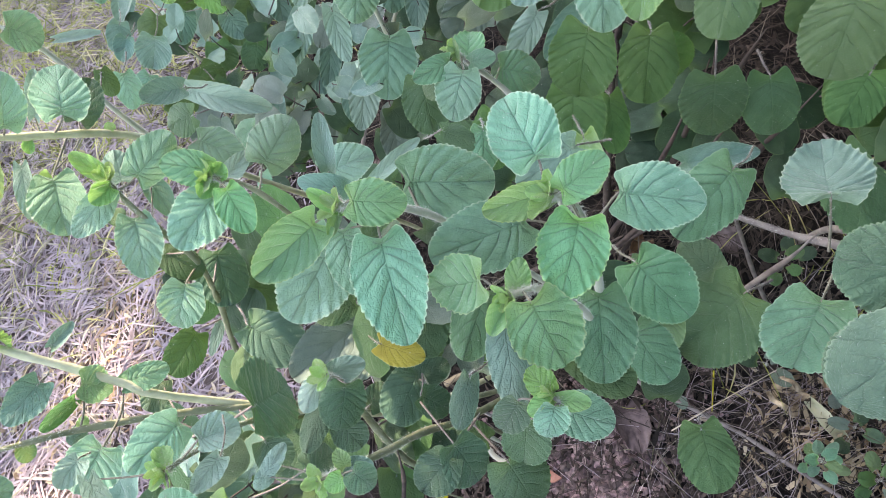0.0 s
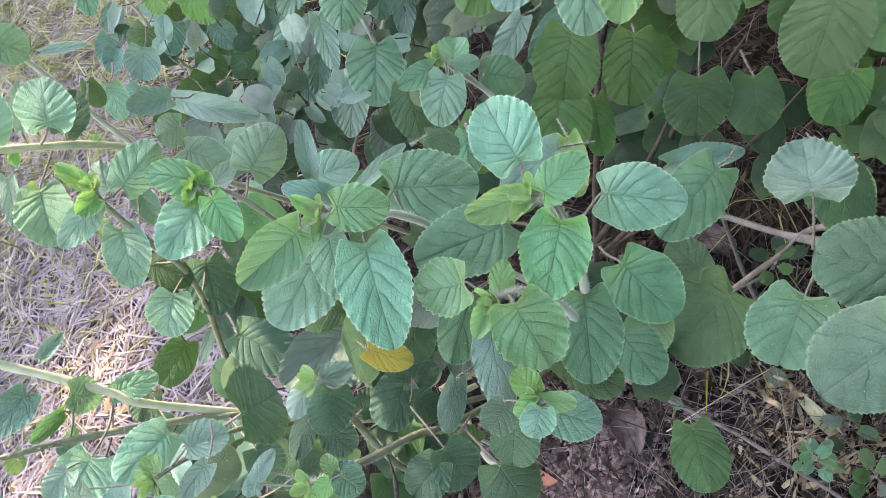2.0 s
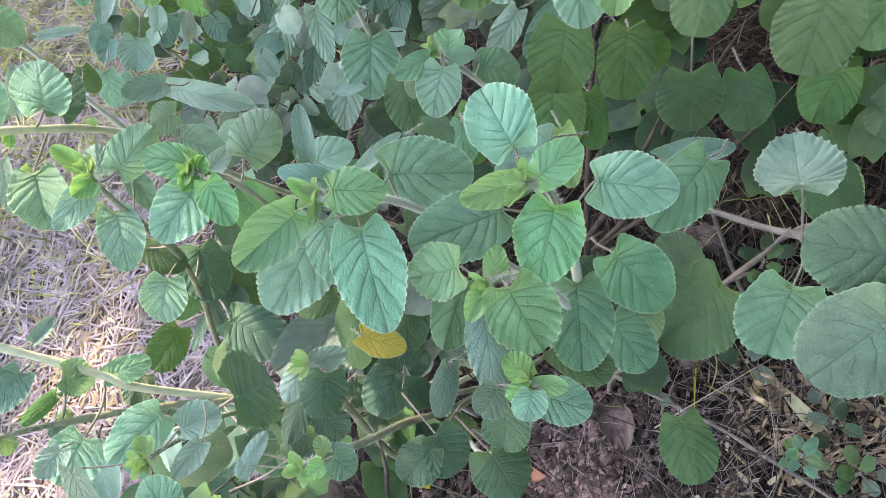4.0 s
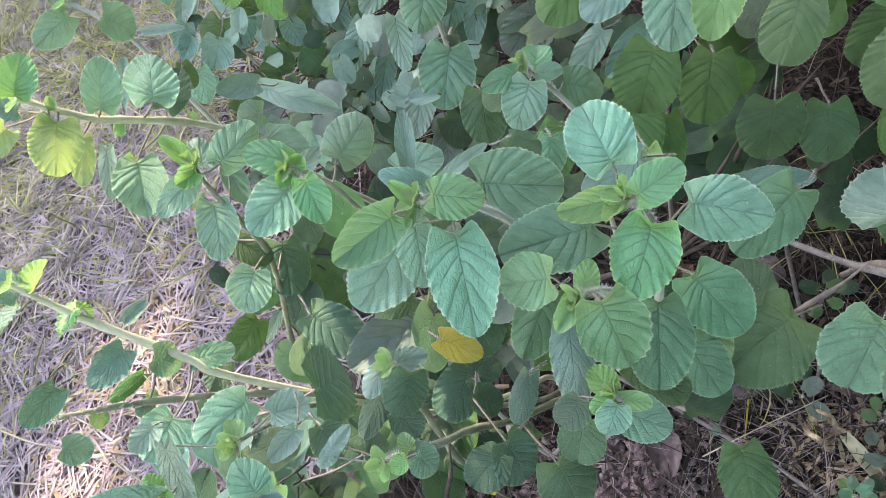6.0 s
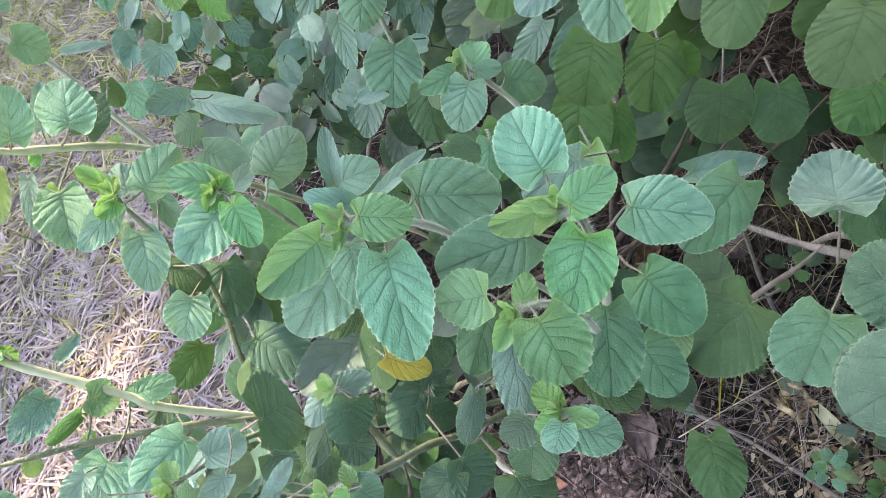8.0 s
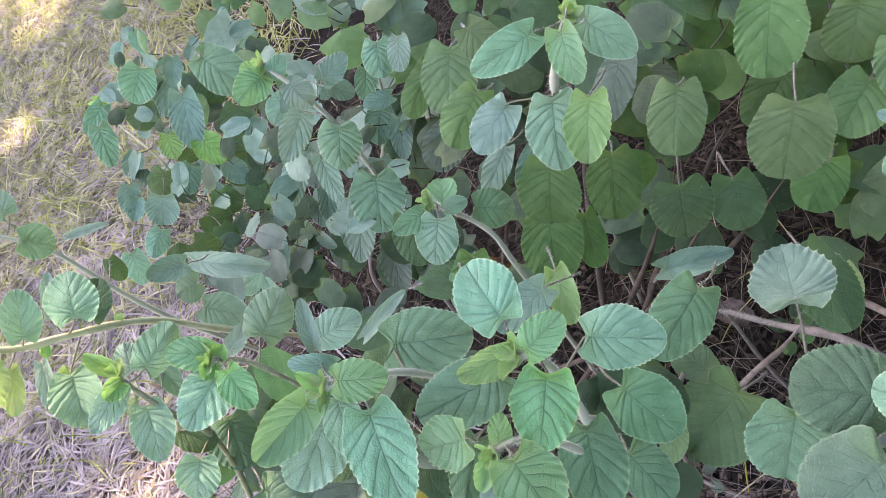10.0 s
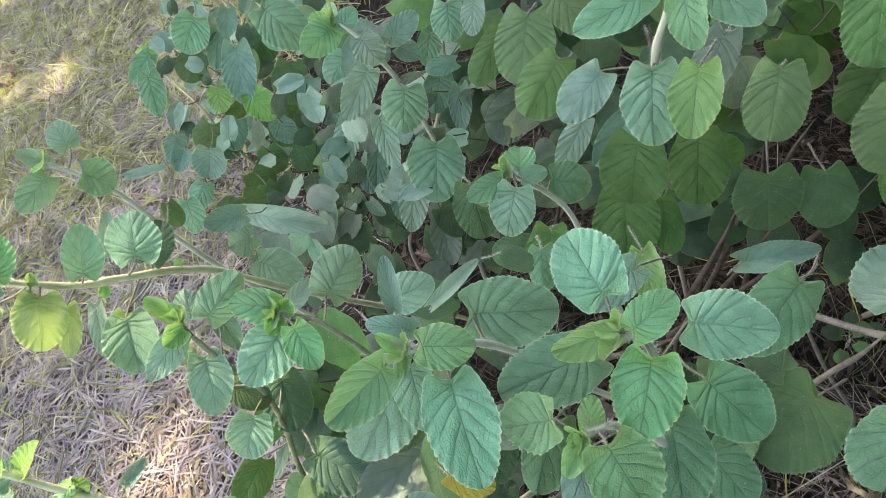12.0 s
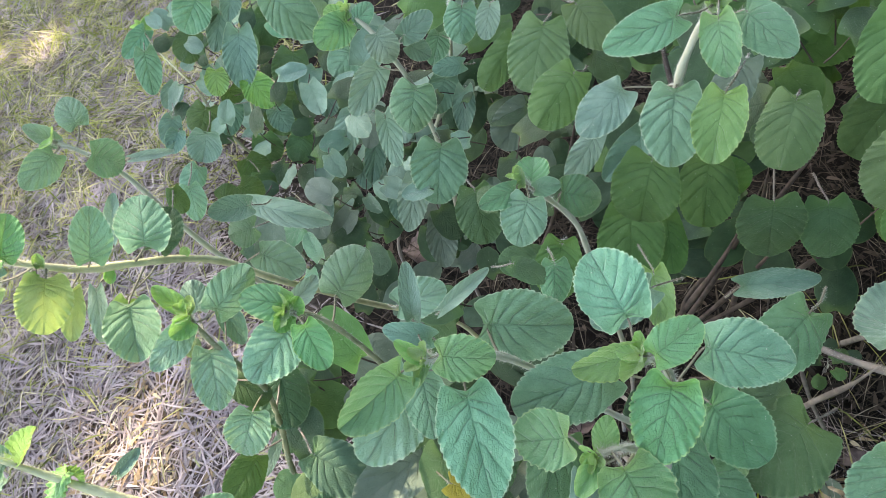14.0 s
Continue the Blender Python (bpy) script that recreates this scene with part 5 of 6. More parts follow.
leaf(b, (-0.227, 0.457, 0.995), (-0.250, 0.446, 0.990), 0.027, (-0.2, 0.2, 0.95), BRIGHT)
leaf(b, (-0.227, 0.457, 0.995), (-0.228, 0.453, 0.981), 0.014, (0.2, 0.3, 0.9), BRIGHT)
leaf(b, (-0.233, 0.48, 0.928), (-0.211, 0.491, 0.924), 0.012, (0.42, -0.54, 0.73), GREYGREEN)
buds(b, 2, 0.012, 710)
branch(SHRUB_E, [(0.391, 0.468, 0.647), (0.362, 0.473, 0.578), (0.329, 0.485, 0.504), (0.293, 0.499, 0.432)], (0.073, 0.582, 0), 0.0052, 0, WOODY)
branch(SHRUB_E, [(0.435, 0.441, 0.605), (0.399, 0.458, 0.526), (0.368, 0.48, 0.445)], (0.199, 0.604, 0), 0.0046, 0, WOODY)
branch(SHRUB_E, [(0.512, 0.396, 0.624), (0.488, 0.414, 0.558), (0.469, 0.438, 0.488), (0.436, 0.469, 0.407)], (0.276, 0.621, 0), 0.0044, 0, WOODY)
branch(SHRUB_E, [(0.52, 0.489, 0.638), (0.505, 0.506, 0.575), (0.491, 0.53, 0.482)], (0.42, 0.653, 0), 0.0046, 0, WOODY)
branch(SHRUB_E, [(0.456, 0.501, 0.648), (0.457, 0.507, 0.576), (0.45, 0.511, 0.49)], (0.413, 0.536, 0), 0.0055, 0, WOODY)
branch(SHRUB_D, [(0.369, 0.263, 0.647), (0.355, 0.277, 0.58), (0.332, 0.305, 0.482), (0.281, 0.341, 0.32)], (0.181, 0.412, 0), 0.005, 0, PURPLE)
branch(SHRUB_D, [(0.354, 0.365, 0.654), (0.356, 0.358, 0.583), (0.37, 0.346, 0.473), (0.387, 0.338, 0.367)], (0.446, 0.311, 0), 0.0035, 0, PURPLE)
branch(SHRUB_A, [(0.24, 0.404, 0.602), (0.224, 0.439, 0.536), (0.192, 0.488, 0.465)], (0.079, 0.667, 0), 0.005, 0, WOODY)
branch(SHRUB_C, [(-0.057, 0.28, 0.82), (-0.078, 0.278, 0.758), (-0.111, 0.284, 0.671)], (-0.221, 0.286, 0), 0.003, 0, WOODY)
branch(SHRUB_F, [(0.377, 0.752, 0.678), (0.347, 0.768, 0.548), (0.321, 0.793, 0.431)], (0.224, 0.882, 0), 0.005, 0, WOODY)
branch(SHRUB_E, [(0.432, 0.483, 0.669), (0.415, 0.504, 0.528), (0.397, 0.519, 0.436)], (0.312, 0.593, 0), 0.0052, 0, WOODY)


def unseen_shrub(x, y, height, count, seed):
    """One more thicket shrub, added out of view to keep skylight off the soil."""
    r_ = np.random.default_rng(seed)
    plant = shrub(x, y, "leafy green shrub added out of view to block skylight")
    for k in range(4):
        end = np.array((x, y, height)) + r_.normal(size=3) * (0.12, 0.12, 0.06)
        b = branch(plant, [tuple(end), tuple(end * 0.75 + np.array((x, y, 0.0)) * 0.25)], (x + r_.normal() * 0.04, y + r_.normal() * 0.04, 0), 0.0044, 0, WOODY)
        undergrowth(b, count // 4, (end[0], end[1], height * 0.72), (0.2, 0.2, 0.25), (GREEN, SHADE_DARK, OLIVE, GREYGREEN), (0.05, 0.085), seed * 7 + k)


# Added shrubs outside the view, standing where they darken the ground.
for n, (sx, sy, sh) in enumerate([(0.62, -0.32, 0.8), (0.95, -0.1, 0.85), (1.15, 0.35, 0.75), (1.2, 0.8, 0.8), (0.25, -0.42, 0.6)]):
    unseen_shrub(sx, sy, sh, 60, 500 + n)

# ---- ground ----
def ground_sheet():
    """One sheet to the horizon, finer near the shrubs."""
    a = np.concatenate([-np.geomspace(60, 1.6, 14), np.linspace(-1.5, 1.5, 61), np.geomspace(1.6, 60, 14)])
    xs, ys = a - 0.1, a + 1.4
    verts = []
    for yv in ys:
        for xv in xs:
            h = 0.02 * noise.noise((xv * 1.3, yv * 1.3, 0.3)) + 0.012 * noise.noise((xv * 6, yv * 6, 2.0))
            verts.append((xv, yv, h - 0.012))
    n = len(xs)
    faces = [(j * n + i, j * n + i + 1, (j + 1) * n + i + 1, (j + 1) * n + i) for j in range(len(ys) - 1) for i in range(n - 1)]
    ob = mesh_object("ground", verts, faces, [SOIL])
    return tagged(ob, "brown stony soil with dry litter under the shrubs", "ground", kind="structure")


def ground_z(x, y):
    return 0.02 * noise.noise((x * 1.3, y * 1.3, 0.3)) + 0.012 * noise.noise((x * 6, y * 6, 2.0)) - 0.012


def strips(name, count, place, length, width, lift, mat, label, category, seed, bend=0.35, segs=3):
    """Many narrow bent blades on the ground, as one mass."""
    r_ = np.random.default_rng(seed)
    spots = [place(r_) for _ in range(count)]
    z0 = np.array([ground_z(x, y) for x, y in spots]) + r_.uniform(0.0, 0.02, count)
    px, py = np.array(spots).T
    pz = z0.copy()
    l, w, up = r_.uniform(*length, count), r_.uniform(*width, count), r_.uniform(*lift, count)
    comb = np.array([2.2 * noise.noise((x * 3.1, y * 3.1, 5.0)) + 1.5 * noise.noise((x * 9, y * 9, 8.0)) for x, y in spots])
    a, turn, twist = np.where(r_.uniform(size=count) < 0.3, 1.1 + 2.2 * comb + r_.normal(size=count) * 0.35, r_.uniform(0, 2 * math.pi, count)), r_.normal(size=count) * bend, r_.uniform(-0.6, 0.6, count)
    verts = np.empty((count, 2 * segs + 2, 3))
    for k in range(segs + 1):
        f = k / segs
        d = a + turn * f
        wk = w * (1.0 - 0.85 * f**2) * (0.55 + 0.45 * min(1, f * 2.5))
        here = np.stack([px, py, pz], -1)
        across = np.stack([-np.sin(d) * wk / 2, np.cos(d) * wk / 2, wk / 2 * np.sin(twist)], -1)
        verts[:, 2 * k], verts[:, 2 * k + 1] = here - across, here + across
        e = up * (1 - 1.25 * f)
        px, py = px + np.cos(d) * np.cos(e) * l / segs, py + np.sin(d) * np.cos(e) * l / segs
        pz = np.maximum(pz + np.sin(e) * l / segs, 0.004 + z0 * 0.5)
    j = np.arange(count)[:, None] * (2 * segs + 2) + 2 * np.arange(segs)[None]
    faces = np.stack([j, j + 1, j + 3, j + 2], -1).reshape(-1, 4)
    return tagged(mesh_object(name, verts.reshape(-1, 3).tolist(), faces.tolist(), [mat], smooth=False), label, category, kind="stuff")


def around(cx, cy, sx, sy):
    return lambda r_: (cx + r_.normal() * sx, cy + r_.normal() * sy)


def left_field(r_):
    """The grass on the open side, beyond a slanting edge along the shrubs."""
    while True:
        x, y = r_.uniform(-2.6, 0.3), r_.uniform(0.7, 5.2)
        if x < -0.28 + 0.18 * (y - 1.0) + r_.normal() * 0.12:
            return x, y


def far_field(r_):
    while True:
        x, y = r_.uniform(-2.3, 1.4), r_.uniform(0.8, 5.4)
        if x < -0.3 + 0.42 * (y - 1.2) + 0.6 * max(0.0, y - 1.8) + r_.normal() * 0.2 and r_.uniform() < 0.05 + 0.95 * (y - 1.2) / 1.4:
            return x, y


def under_field(r_):
    while True:
        x, y = r_.uniform(-0.35, 1.15), r_.uniform(-0.1, 2.0)
        if ((x - 0.03) / 0.15) ** 2 + ((y - 0.33) / 0.11) ** 2 > r_.uniform(0.3, 1.2):
            return x, y


ground_sheet()
strips("dry_grass", 70000, left_field, (0.03, 0.13), (0.0022, 0.0075), (0.0, 0.16), STRAW, "matted pale dry grass lying on the ground", "dry grass", 11, 0.2)
strips("grass", 56000, far_field, (0.04, 0.13), (0.0020, 0.0056), (0.1, 0.8), GRASS, "short yellowing green grass", "grass", 12)
strips("dry_grass", 11000, far_field, (0.04, 0.13), (0.0020, 0.0060), (0.0, 0.5), STRAW, "pale dry grass stalks among the green", "dry grass", 19, 0.3)
strips("leaf_litter", 800, around(-0.72, 1.2, 0.20, 0.18), (0.012, 0.042), (0.005, 0.012), (0.0, 0.5), CHIPS, "pale dry leaflets scattered over the straw", "leaf litter", 13, 0.3, 4)
strips("dry_stalks", 8000, under_field, (0.04, 0.20), (0.0009, 0.0022), (0.0, 0.7), SHADED_TWIG, "grey dry stalks and twigs under the shrubs", "twigs", 14, 0.25)
strips("brown_litter", 11000, under_field, (0.010, 0.035), (0.004, 0.011), (0.0, 0.6), SHADED_LITTER, "brown leaf litter on the soil, darkened for shade", "leaf litter", 15, 0.3)


def pebbles(count, cx, cy, sx, sy, seed):
    r_ = np.random.default_rng(seed)
    bm = bmesh.new()
    bmesh.ops.create_icosphere(bm, subdivisions=1, radius=1.0)
    bv = np.array([v.co[:] for v in bm.verts])
    bf = [[v.index for v in f.verts] for f in bm.faces]
    bm.free()
    verts, faces = [], []
    for _ in range(count):
        x, y = cx + r_.normal() * sx, cy + r_.normal() * sy
        size = (0.0026 + 0.0085 * r_.uniform() ** 2) * np.array([r_.uniform(0.8, 1.5), r_.uniform(0.7, 1.1), r_.uniform(0.4, 0.8)])
        a = r_.uniform(0, 6.28)
        p = bv * (1 + 0.18 * r_.normal(size=(len(bv), 1))) * size
        rot = np.array([[math.cos(a), -math.sin(a), 0], [math.sin(a), math.cos(a), 0], [0, 0, 1]])
        p = p @ rot.T + (x, y, ground_z(x, y) + size[2] * 0.5)
        j = len(verts)
        verts += list(p)
        faces += [tuple(i + j for i in f) for f in bf]
    return tagged(mesh_object("pebbles", verts, faces, [PEBBLE], smooth=False), "small grey and reddish pebbles in bare soil", "pebbles", kind="stuff")


pebbles(2600, 0.03, 0.33, 0.11, 0.08, 21)


# ---- small things on the ground ----
DEAD = plain_material("dead_leaf_skin", (0.09, 0.066, 0.062), (0.21, 0.16, 0.155), 45, 0.85, 0.6, 0.001, trans=0.1)


def lying_stem(name, points, radius, mat, label, category, thin=0.5):
    line = smooth_line(points, 8)
    verts, faces, uvs = tube(line - line[0], np.linspace(radius, radius * thin, len(line)), 8)
    ob = mesh_object(name, verts, faces, [mat], None, uvs)
    ob.location = line[0]
    return tagged(ob, label, category)


def dead_leaf(x, y, size, turn, mat, label, curl=0.5, seed=1, lift=0.012):
    verts, faces, uvs = blade_grid(size, size * 0.72, 40, 17, seed, 0.15, 0.10, 9, 0.03, 2.6, 0.2)
    verts = verts.copy()
    verts[:, 2] += curl * verts[:, 0] ** 2 / size * 2 + 0.15 * curl * size * np.sin(verts[:, 1] / size * 5 + seed)
    ob = mesh_object("dead_leaf", verts, faces, [mat], None, uvs)
    ob.matrix_world = pose(x, y, ground_z(x, y) + lift, 8 * math.sin(seed), 10 * math.cos(seed * 2), turn)
    return tagged(ob, label, "dead leaf", "dead leaves")


lying_stem("fallen_stem", [(0.15, 0.53, 0.03), (0.204, 0.425, 0.025), (0.244, 0.334, 0.028), (0.286, 0.241, 0.022), (0.314, 0.155, 0.026), (0.345, 0.06, 0.02), (0.37, -0.04, 0.02)], 0.0042, PURPLE, "grey fallen stem lying on the litter", "stem", 0.8)
lying_stem("dry_stalk", [(0.20, 0.305, 0.03), (0.30, 0.293, 0.04), (0.435, 0.278, 0.03)], 0.0014, CURL, "straw coloured dry stalk across the litter", "stalk")
lying_stem("dry_stalk", [(0.326, 0.343, 0.03), (0.30, 0.316, 0.03), (0.276, 0.291, 0.02)], 0.0017, YELLOW, "yellowed thin stalk on the soil", "stalk")
lying_stem("dry_stalk", [(0.13, 0.40, 0.03), (0.175, 0.33, 0.03), (0.20, 0.285, 0.02)], 0.0013, SHADED_TWIG, "thin grey dry stalk on the soil", "stalk")
lying_stem("wood_splinter", [(-0.085, 0.63, 0.02), (-0.05, 0.622, 0.03), (-0.02, 0.61, 0.02)], 0.007, CHIPS, "split pale piece of dry wood", "wood")
for n, (x, y, size, turn, mat, curl, text) in enumerate([
        (0.165, 0.385, 0.085, 160, DEAD, 0.5, "greyish lilac dead leaf flat on the soil"), (0.12, 0.42, 0.06, 40, DEAD, 0.6, "greyish dead leaf beside the fallen stem"),
        (0.36, 0.36, 0.05, 80, DEAD, 0.8, "crumpled greyish dead leaf on the litter"), (0.46, 0.30, 0.055, 200, DEAD, 0.7, "curled greyish dead leaf on the litter"),
        (0.27, 0.44, 0.06, 300, RUST, 0.7, "rust brown dead leaf under the shrub"), (0.52, 0.50, 0.07, 20, DEAD, 0.6, "dull dead leaf under the shrub"),
        (0.40, 0.62, 0.06, 120, RUST, 0.8, "brown curled dead leaf under the shrub"), (0.10, 0.62, 0.07, 250, DEAD, 0.6, "grey dead leaf on bare soil"),
        (-0.86, 3.36, 0.13, 200, RUST, 0.9, "large rust red dead leaf in the grass"), (0.30, 0.95, 0.08, 70, RUST, 0.8, "reddish brown dead leaf among the stems"),
        (0.08, 1.12, 0.09, 10, DEAD, 0.6, "pale grey dead leaf behind the shrub"), (-0.25, 0.98, 0.06, 90, DEAD, 0.5, "lilac grey dead leaf in the straw")]):
    dead_leaf(x, y, size, turn, mat, text, curl, 40 + n)


def curled_dry_leaf(x, y):
    """A brown leaf rolled up on itself, pale along its torn rim, with a papery roll hanging from it."""
    ob = new("curled_dry_leaf")
    ob.location = (x, y, ground_z(x, y) + 0.045)
    tagged(ob, "curled brown dry leaf with pale torn rim", "dead leaf", "dead leaves")
    verts, faces, uvs = [], [], []
    n, m = 26, 12
    for i in range(n):
        a = -2.0 + 4.4 * i / (n - 1)
        for j in range(m):
            f = j / (m - 1)
            rad = 0.022 + 0.010 * f + 0.003 * math.sin(7 * a)
            verts.append((rad * math.sin(a) * (1 - 0.35 * f), 0.055 * (f - 0.5) + 0.006 * math.sin(3 * a), rad * (1 - math.cos(a)) * 0.8 - 0.03 + 0.006 * math.sin(9 * f + a)))
            uvs.append((i / (n - 1), f))
    faces = [(i * m + j, (i + 1) * m + j, (i + 1) * m + j + 1, i * m + j + 1) for i in range(n - 1) for j in range(m - 1)]
    mesh_object("blade", verts, faces, [SCORCHED], ob, uvs)
    rv, rf, ru = blade_grid(0.085, 0.040, 36, 13, 5, 0.75, 0.12, 9, 0.02, 1.2, 0.3)
    strip = mesh_object("rolled_strip", rv, rf.tolist(), [PALE_SKIN], ob, ru)
    strip.matrix_basis = pose(0.014, -0.03, -0.006, -18, 25, 165)
    ob.rotation_euler = (0.1, 0.15, 0.25)


# The pale tones of both are lifted for the sun fleck on this leaf.
SCORCHED = plain_material("scorched_leaf", (0.10, 0.06, 0.028), (0.66, 0.54, 0.36), 48, 0.75, 0.5, 0.001, trans=0.15)
PALE_SKIN = plain_material("papery_skin", (0.52, 0.55, 0.38), (0.70, 0.71, 0.54), 50, 0.7, 0.4, 0.001, trans=0.15)
curled_dry_leaf(0.392, 0.235)


def clay_shard(x, y, turn):
    bm = bmesh.new()
    ring = [(-0.024, 0.018), (0.022, -0.014), (0.006, -0.022), (-0.020, -0.020)]
    face = bm.faces.new([bm.verts.new((a, b, 0)) for a, b in ring])
    top = bmesh.ops.extrude_face_region(bm, geom=[face])
    bmesh.ops.translate(bm, verts=[v for v in top["geom"] if isinstance(v, bmesh.types.BMVert)], vec=(0.002, 0.001, 0.011))
    bmesh.ops.recalc_face_normals(bm, faces=bm.faces)
    bmesh.ops.bevel(bm, geom=bm.edges[:], offset=0.0012, segments=2, affect="EDGES")
    me = bpy.data.meshes.new("clay_shard")
    bm.to_mesh(me)
    bm.free()
    me.materials.append(CLAY)
    ob = new("clay_shard", me)
    ob.matrix_world = pose(x, y, ground_z(x, y) + 0.004, 6, -5, turn)
    tagged(ob, "small reddish clay shard half sunk in pebbles", "shard")


clay_shard(-0.015, 0.382, -35)


def seedling(x, y, height, count, size, tones, label, seed):
    """A little ground weed with a rosette of small leaves."""
    r_ = np.random.default_rng(seed)
    plant = new("weed")
    plant.empty_display_size = 0.02
    plant.location = (x, y, 0)
    tagged(plant, label, "weed", "weeds under the shrubs")
    b = branch(plant, [(x, y, height), (x + 0.004, y, height * 0.6)], (x + 0.006, y + 0.004, 0.0), 0.003, 0)
    for k in range(count):
        a = 2.4 * k + r_.uniform(-0.3, 0.3)
        reach = size * (0.25 + 0.9 * k / count)
        d = np.array((math.cos(a), math.sin(a), 0.25))
        c = np.array((x, y, height * (1 - 0.5 * k / count))) + d * reach
        leaf(b, c, c + d / np.linalg.norm(d) * size * r_.uniform(0.8, 1.1), size * r_.uniform(0.75, 0.95), (-0.1, -0.2, 1), tones[k % len(tones)])


seedling(0.349, 0.13, 0.07, 11, 0.021, (GREEN, YOUNG, LIME, GREEN), "small fresh green weed rosette on the soil", 61)
seedling(0.40, 0.30, 0.04, 4, 0.032, (DULL, SHADE_DARK), "flat dull green ground weed", 62)
seedling(0.245, 0.36, 0.03, 4, 0.026, (DULL, SHADE_DARK), "flat dull green ground weed", 63)
seedling(0.43, 0.14, 0.05, 5, 0.028, (SHADE_DARK, DULL), "low dark green ground weed", 64)
seedling(0.55, 0.42, 0.06, 6, 0.03, (OLIVE, SHADE_DARK), "low olive green ground weed", 65)


def green_blades(r_):
    return 0.55 + r_.normal() * 0.16, 0.42 + r_.normal() * 0.14


strips("grass", 60, green_blades, (0.06, 0.18), (0.0016, 0.0036), (0.3, 1.1), GRASS, "thin green grass blades under the shrubs", "grass", 16, 0.5, 4)
strips("dry_stalks", 500, around(0.37, 0.22, 0.16, 0.13), (0.04, 0.16), (0.0008, 0.0018), (0.0, 0.5), STRAW, "thin pale dry stalks over dark soil", "twigs", 17, 0.25)
strips("brown_litter", 350, around(0.03, 0.33, 0.12, 0.09), (0.008, 0.022), (0.003, 0.008), (0.0, 0.5), SHADED_LITTER, "brown bark chips between the pebbles", "leaf litter", 18, 0.3, 2)


strips("leaf_litter", 420, around(0.43, 0.12, 0.10, 0.09), (0.012, 0.040), (0.004, 0.012), (0.0, 0.5), CHIPS, "pale dry leaflets scattered over dark soil", "leaf litter", 20, 0.3, 4)
seedling(0.40, 0.06, 0.05, 6, 0.026, (MID, OLIVE, DULL), "low green ground weed among litter", 66)
seedling(0.47, 0.20, 0.05, 5, 0.024, (DULL, MID), "low dull green ground weed among stalks", 67)


def small_flower(x, y, z):
    """A tuft of little yellow petals on a short stalk."""
    verts, faces = [], []
    for k in range(9):
        a = 2.4 * k
        out = np.array((math.cos(a), math.sin(a), 0.5 + 0.1 * (k % 3)))
        side = np.array((-math.sin(a), math.cos(a), 0.0))
        c, reach, half = out * 0.0015, 0.0055 - 0.0003 * k, 0.0016
        j = len(verts)
        verts += [c - side * half * 0.4, c + side * half * 0.4, c + out * reach * 0.7 + side * half, c + out * reach, c + out * reach * 0.7 - side * half]
        faces.append((j, j + 1, j + 2, j + 3, j + 4))
    flower = new("yellow_flower")
    flower.location = (x, y, 0.0)
    tagged(flower, "small yellow flower on a thin green stalk", "flower")
    head = mesh_object("petals", verts, faces, [YELLOW], flower, [(0.5, 0.5)] * len(verts), None, False)
    head.location = (0, 0, z)
    line = smooth_line([(0, 0, z), (0.012, 0.01, z * 0.5), (0.02, 0.03, -0.01)], 6)
    sv, sf, su = tube(line, np.linspace(0.0008, 0.0016, len(line)), 6)
    mesh_object("stalk", sv, sf, [GREENSTEM], flower, su)


small_flower(-0.05, 0.238, 0.784)


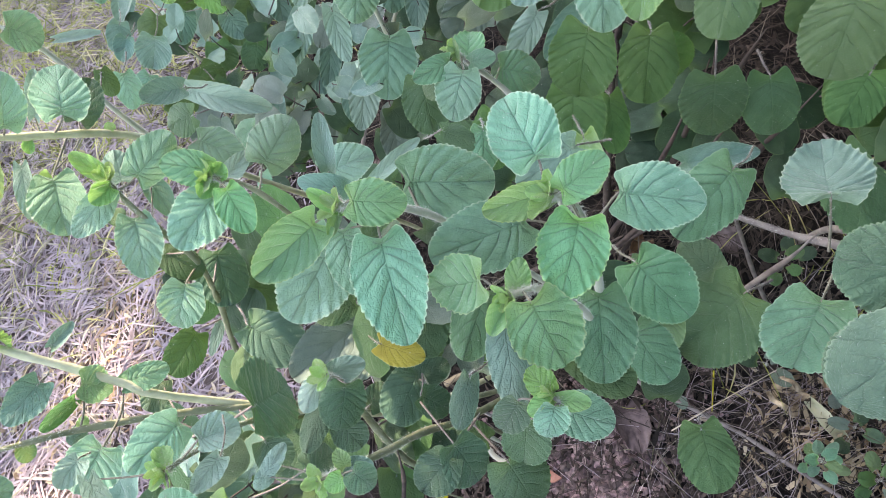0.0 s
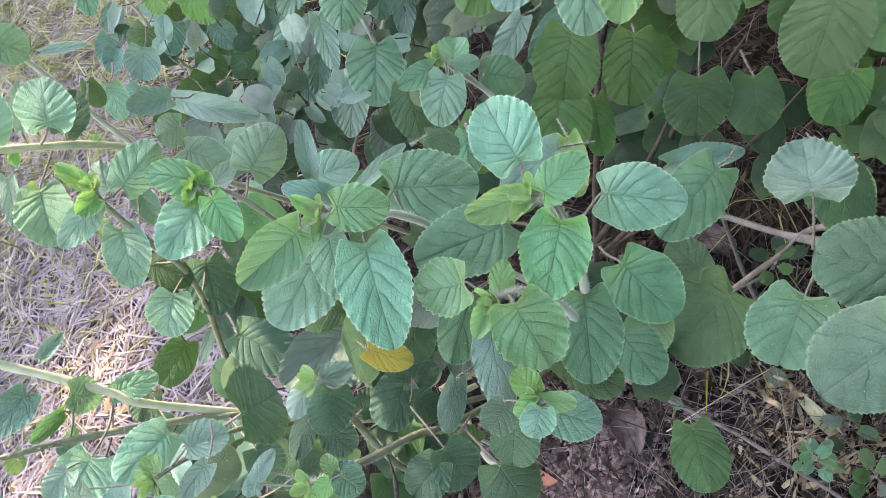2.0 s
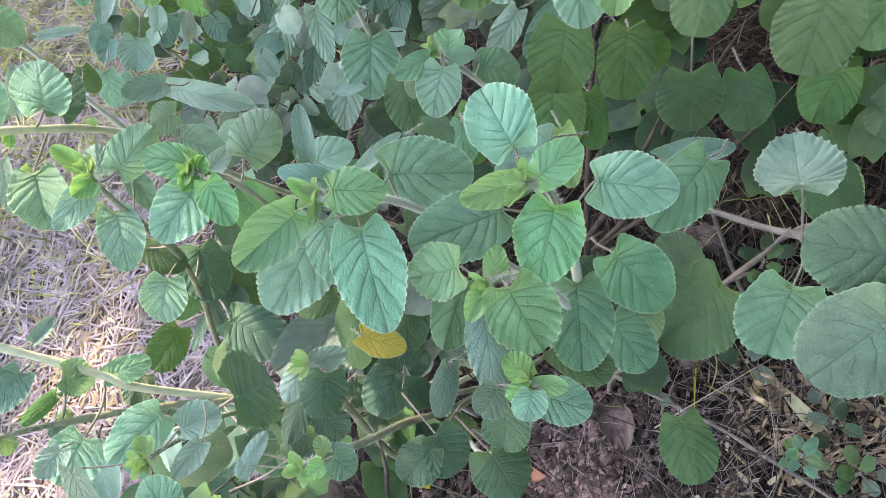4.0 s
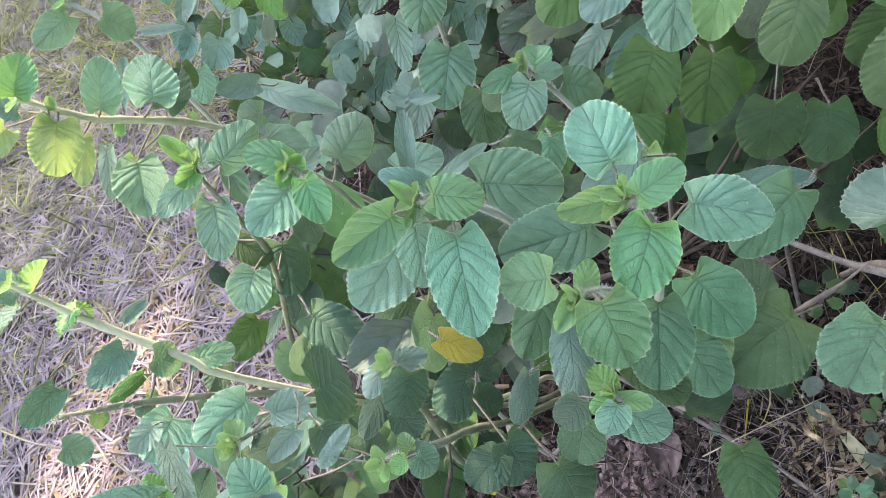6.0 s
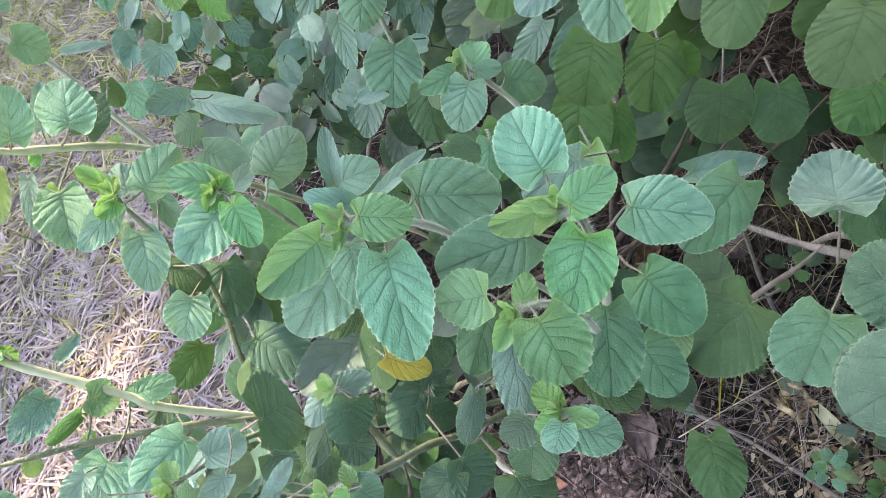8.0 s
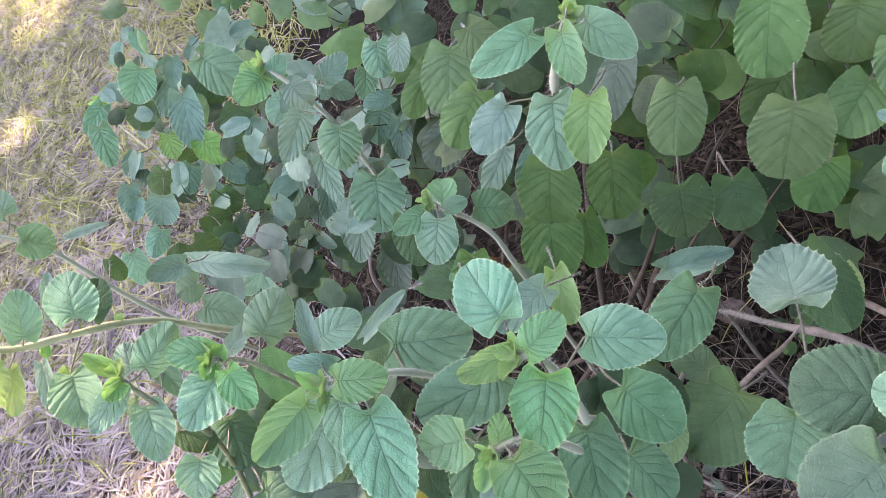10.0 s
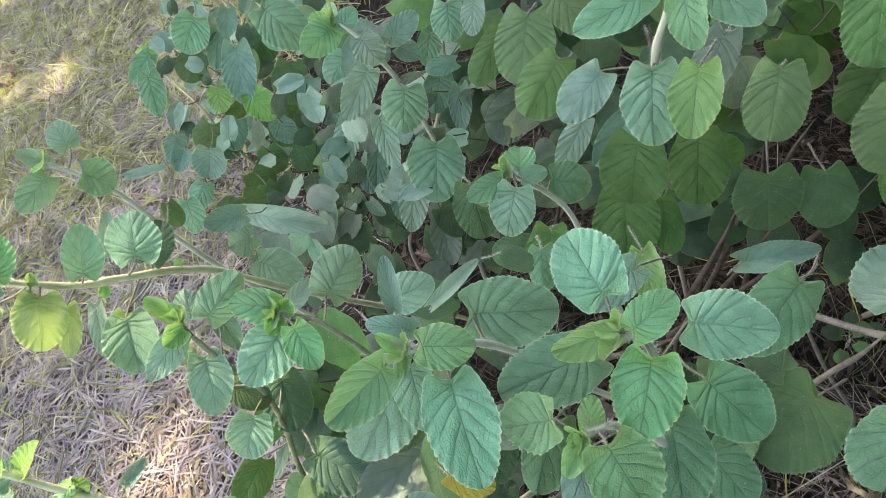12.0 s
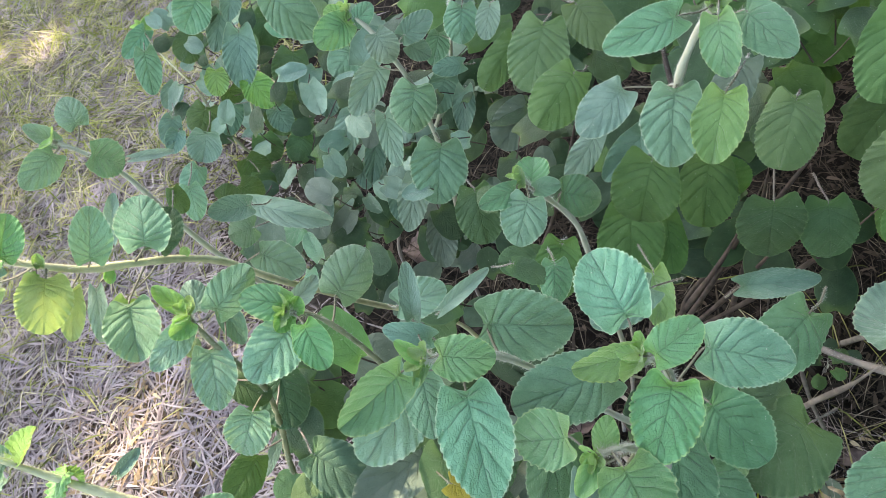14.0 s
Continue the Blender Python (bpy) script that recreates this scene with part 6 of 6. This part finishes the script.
# ---- unseen tree and hedges, added to shade the verge ----
def unseen_shade_tree(foot, top, gaps):
    """A broad tree added out of view beyond the verge; its crown throws the shade, with gaps for the sun patches."""
    r_ = np.random.default_rng(31)
    tree = new("unseen_shade_tree")
    tree.location = (foot[0], foot[1], 0)
    tagged(tree, "unseen broad leafy tree added to shade the verge", "tree")
    foot, top = np.array(foot), np.array(top)
    side = np.cross(SUN_DIR, (0, 0, 1.0))
    side /= np.linalg.norm(side)
    up = np.cross(side, SUN_DIR)
    head = top + side * 1.3
    trunk = smooth_line([foot + (0, 0, -0.1), foot * 0.7 + head * 0.3 + (0.1, 0.05, 0), foot * 0.4 + head * 0.6, head], 6)
    tv, tf, tu = tube(trunk - foot, np.linspace(0.26, 0.09, len(trunk)), 12)
    mesh_object("trunk", tv, tf, [BARK], tree, tu)
    for k in range(9):
        end = top + side * r_.uniform(-2.6, 2.6) + up * r_.uniform(-1.8, 1.8) + np.array(SUN_DIR) * r_.uniform(-0.5, 0.7)
        start = trunk[int(len(trunk) * r_.uniform(0.5, 0.95))]
        line = smooth_line([start, start * 0.5 + end * 0.5 + (0, 0, 0.25), end], 6)
        lv, lf, lu = tube(line - foot, np.linspace(0.06, 0.015, len(line)), 7)
        mesh_object("limb", lv, lf, [BARK], tree, lu)
    verts, faces, uvs = [], [], []
    for _ in range(34000):
        u, w = r_.uniform(-3.4, 3.4), r_.uniform(-2.6, 2.6)
        if (u / 3.4) ** 2 + (w / 2.6) ** 2 > r_.uniform(0.75, 1.0):
            continue
        c = top + side * u + up * w + np.array(SUN_DIR) * r_.normal() * 0.55
        g = c - np.array(SUN_DIR) * (c[2] / SUN_DIR[2])
        if any((g[0] - gx) ** 2 + (g[1] - gy) ** 2 < (gr * r_.uniform(0.75, 1.2)) ** 2 for gx, gy, gr in gaps):
            continue
        a = r_.normal(size=3)
        a /= np.linalg.norm(a)
        b = np.cross(a, r_.normal(size=3))
        b /= np.linalg.norm(b)
        l, h = r_.uniform(0.06, 0.11), r_.uniform(0.04, 0.065)
        j = len(verts)
        verts += [c - a * l - foot, c - a * l * 0.2 + b * h - foot, c + a * l - foot, c - a * l * 0.2 - b * h - foot]
        uvs += [(0.5, 0), (1, 0.4), (0.5, 1), (0, 0.4)]
        faces.append((j, j + 1, j + 2, j + 3))
    mesh_object("crown", verts, faces, [CROWN], tree, uvs, smooth=False)


def hedge(points, height, count, seed, label):
    """A tall dense hedge, added out of view to block skylight: stems with a thick mass of leaves."""
    r_ = np.random.default_rng(seed)
    ob = new("hedge")
    ob.location = (*points[0], 0)
    tagged(ob, label, "hedge")
    line = smooth_line([(*p, 0.0) for p in points], 10)
    for p in line[::4]:
        stem = smooth_line([p, p + (0.05, 0.04, height * 0.5), p + (r_.normal() * 0.1, r_.normal() * 0.1, height * 0.95)], 5)
        v, f, u = tube(stem - line[0], np.linspace(0.03, 0.008, len(stem)), 6)
        mesh_object("stem", v, f, [BARK], ob, u)
    verts, faces, uvs = [], [], []
    for _ in range(count):
        p = line[int(r_.integers(len(line)))] + r_.normal(size=3) * (0.22, 0.22, 0) + (0, 0, height * r_.uniform(0, 1) ** 0.9 * r_.uniform(0.9, 1.08))
        a = r_.normal(size=3)
        a /= np.linalg.norm(a)
        b = np.cross(a, r_.normal(size=3))
        b /= np.linalg.norm(b)
        l, h = r_.uniform(0.06, 0.11), r_.uniform(0.04, 0.06)
        j = len(verts)
        verts += [p - a * l - line[0], p - a * l * 0.2 + b * h - line[0], p + a * l - line[0], p - a * l * 0.2 - b * h - line[0]]
        uvs += [(0.5, 0), (1, 0.4), (0.5, 1), (0, 0.4)]
        faces.append((j, j + 1, j + 2, j + 3))
    mesh_object("foliage", verts, faces, [CROWN], ob, uvs, smooth=False)


# Neither hedge is seen; they steer the skylight to come from the left.
hedge([(-1.8, -1.9), (-1.0, -2.0), (-0.2, -2.0)], 1.0, 3500, 77, "low dense green hedge added behind the verge to block skylight")
hedge([(0.4, -1.55), (1.2, -1.4), (1.75, -0.6), (1.9, 0.6), (2.1, 2.0)], 3.0, 12000, 78, "tall dense green hedge added out of view to darken the right side")

AIM = np.array((0.1, 1.0, 0.4))
CROWN_AT = AIM + np.array(SUN_DIR) * 13.0
# Crown gaps are set where sun should reach straw, grass and left shoots.
unseen_shade_tree((CROWN_AT[0] + 1.2, CROWN_AT[1] + 0.9, 0.0), tuple(CROWN_AT), [(-0.77, 1.20, 0.15), (-0.98, 0.98, 0.15), (-0.60, 1.34, 0.07), (-0.62, 3.05, 0.14), (-0.85, 3.2, 0.12), (-1.35, 2.2, 0.2), (-0.3, 3.7, 0.22), (0.13, -0.33, 0.14), (0.03, -0.385, 0.155)])
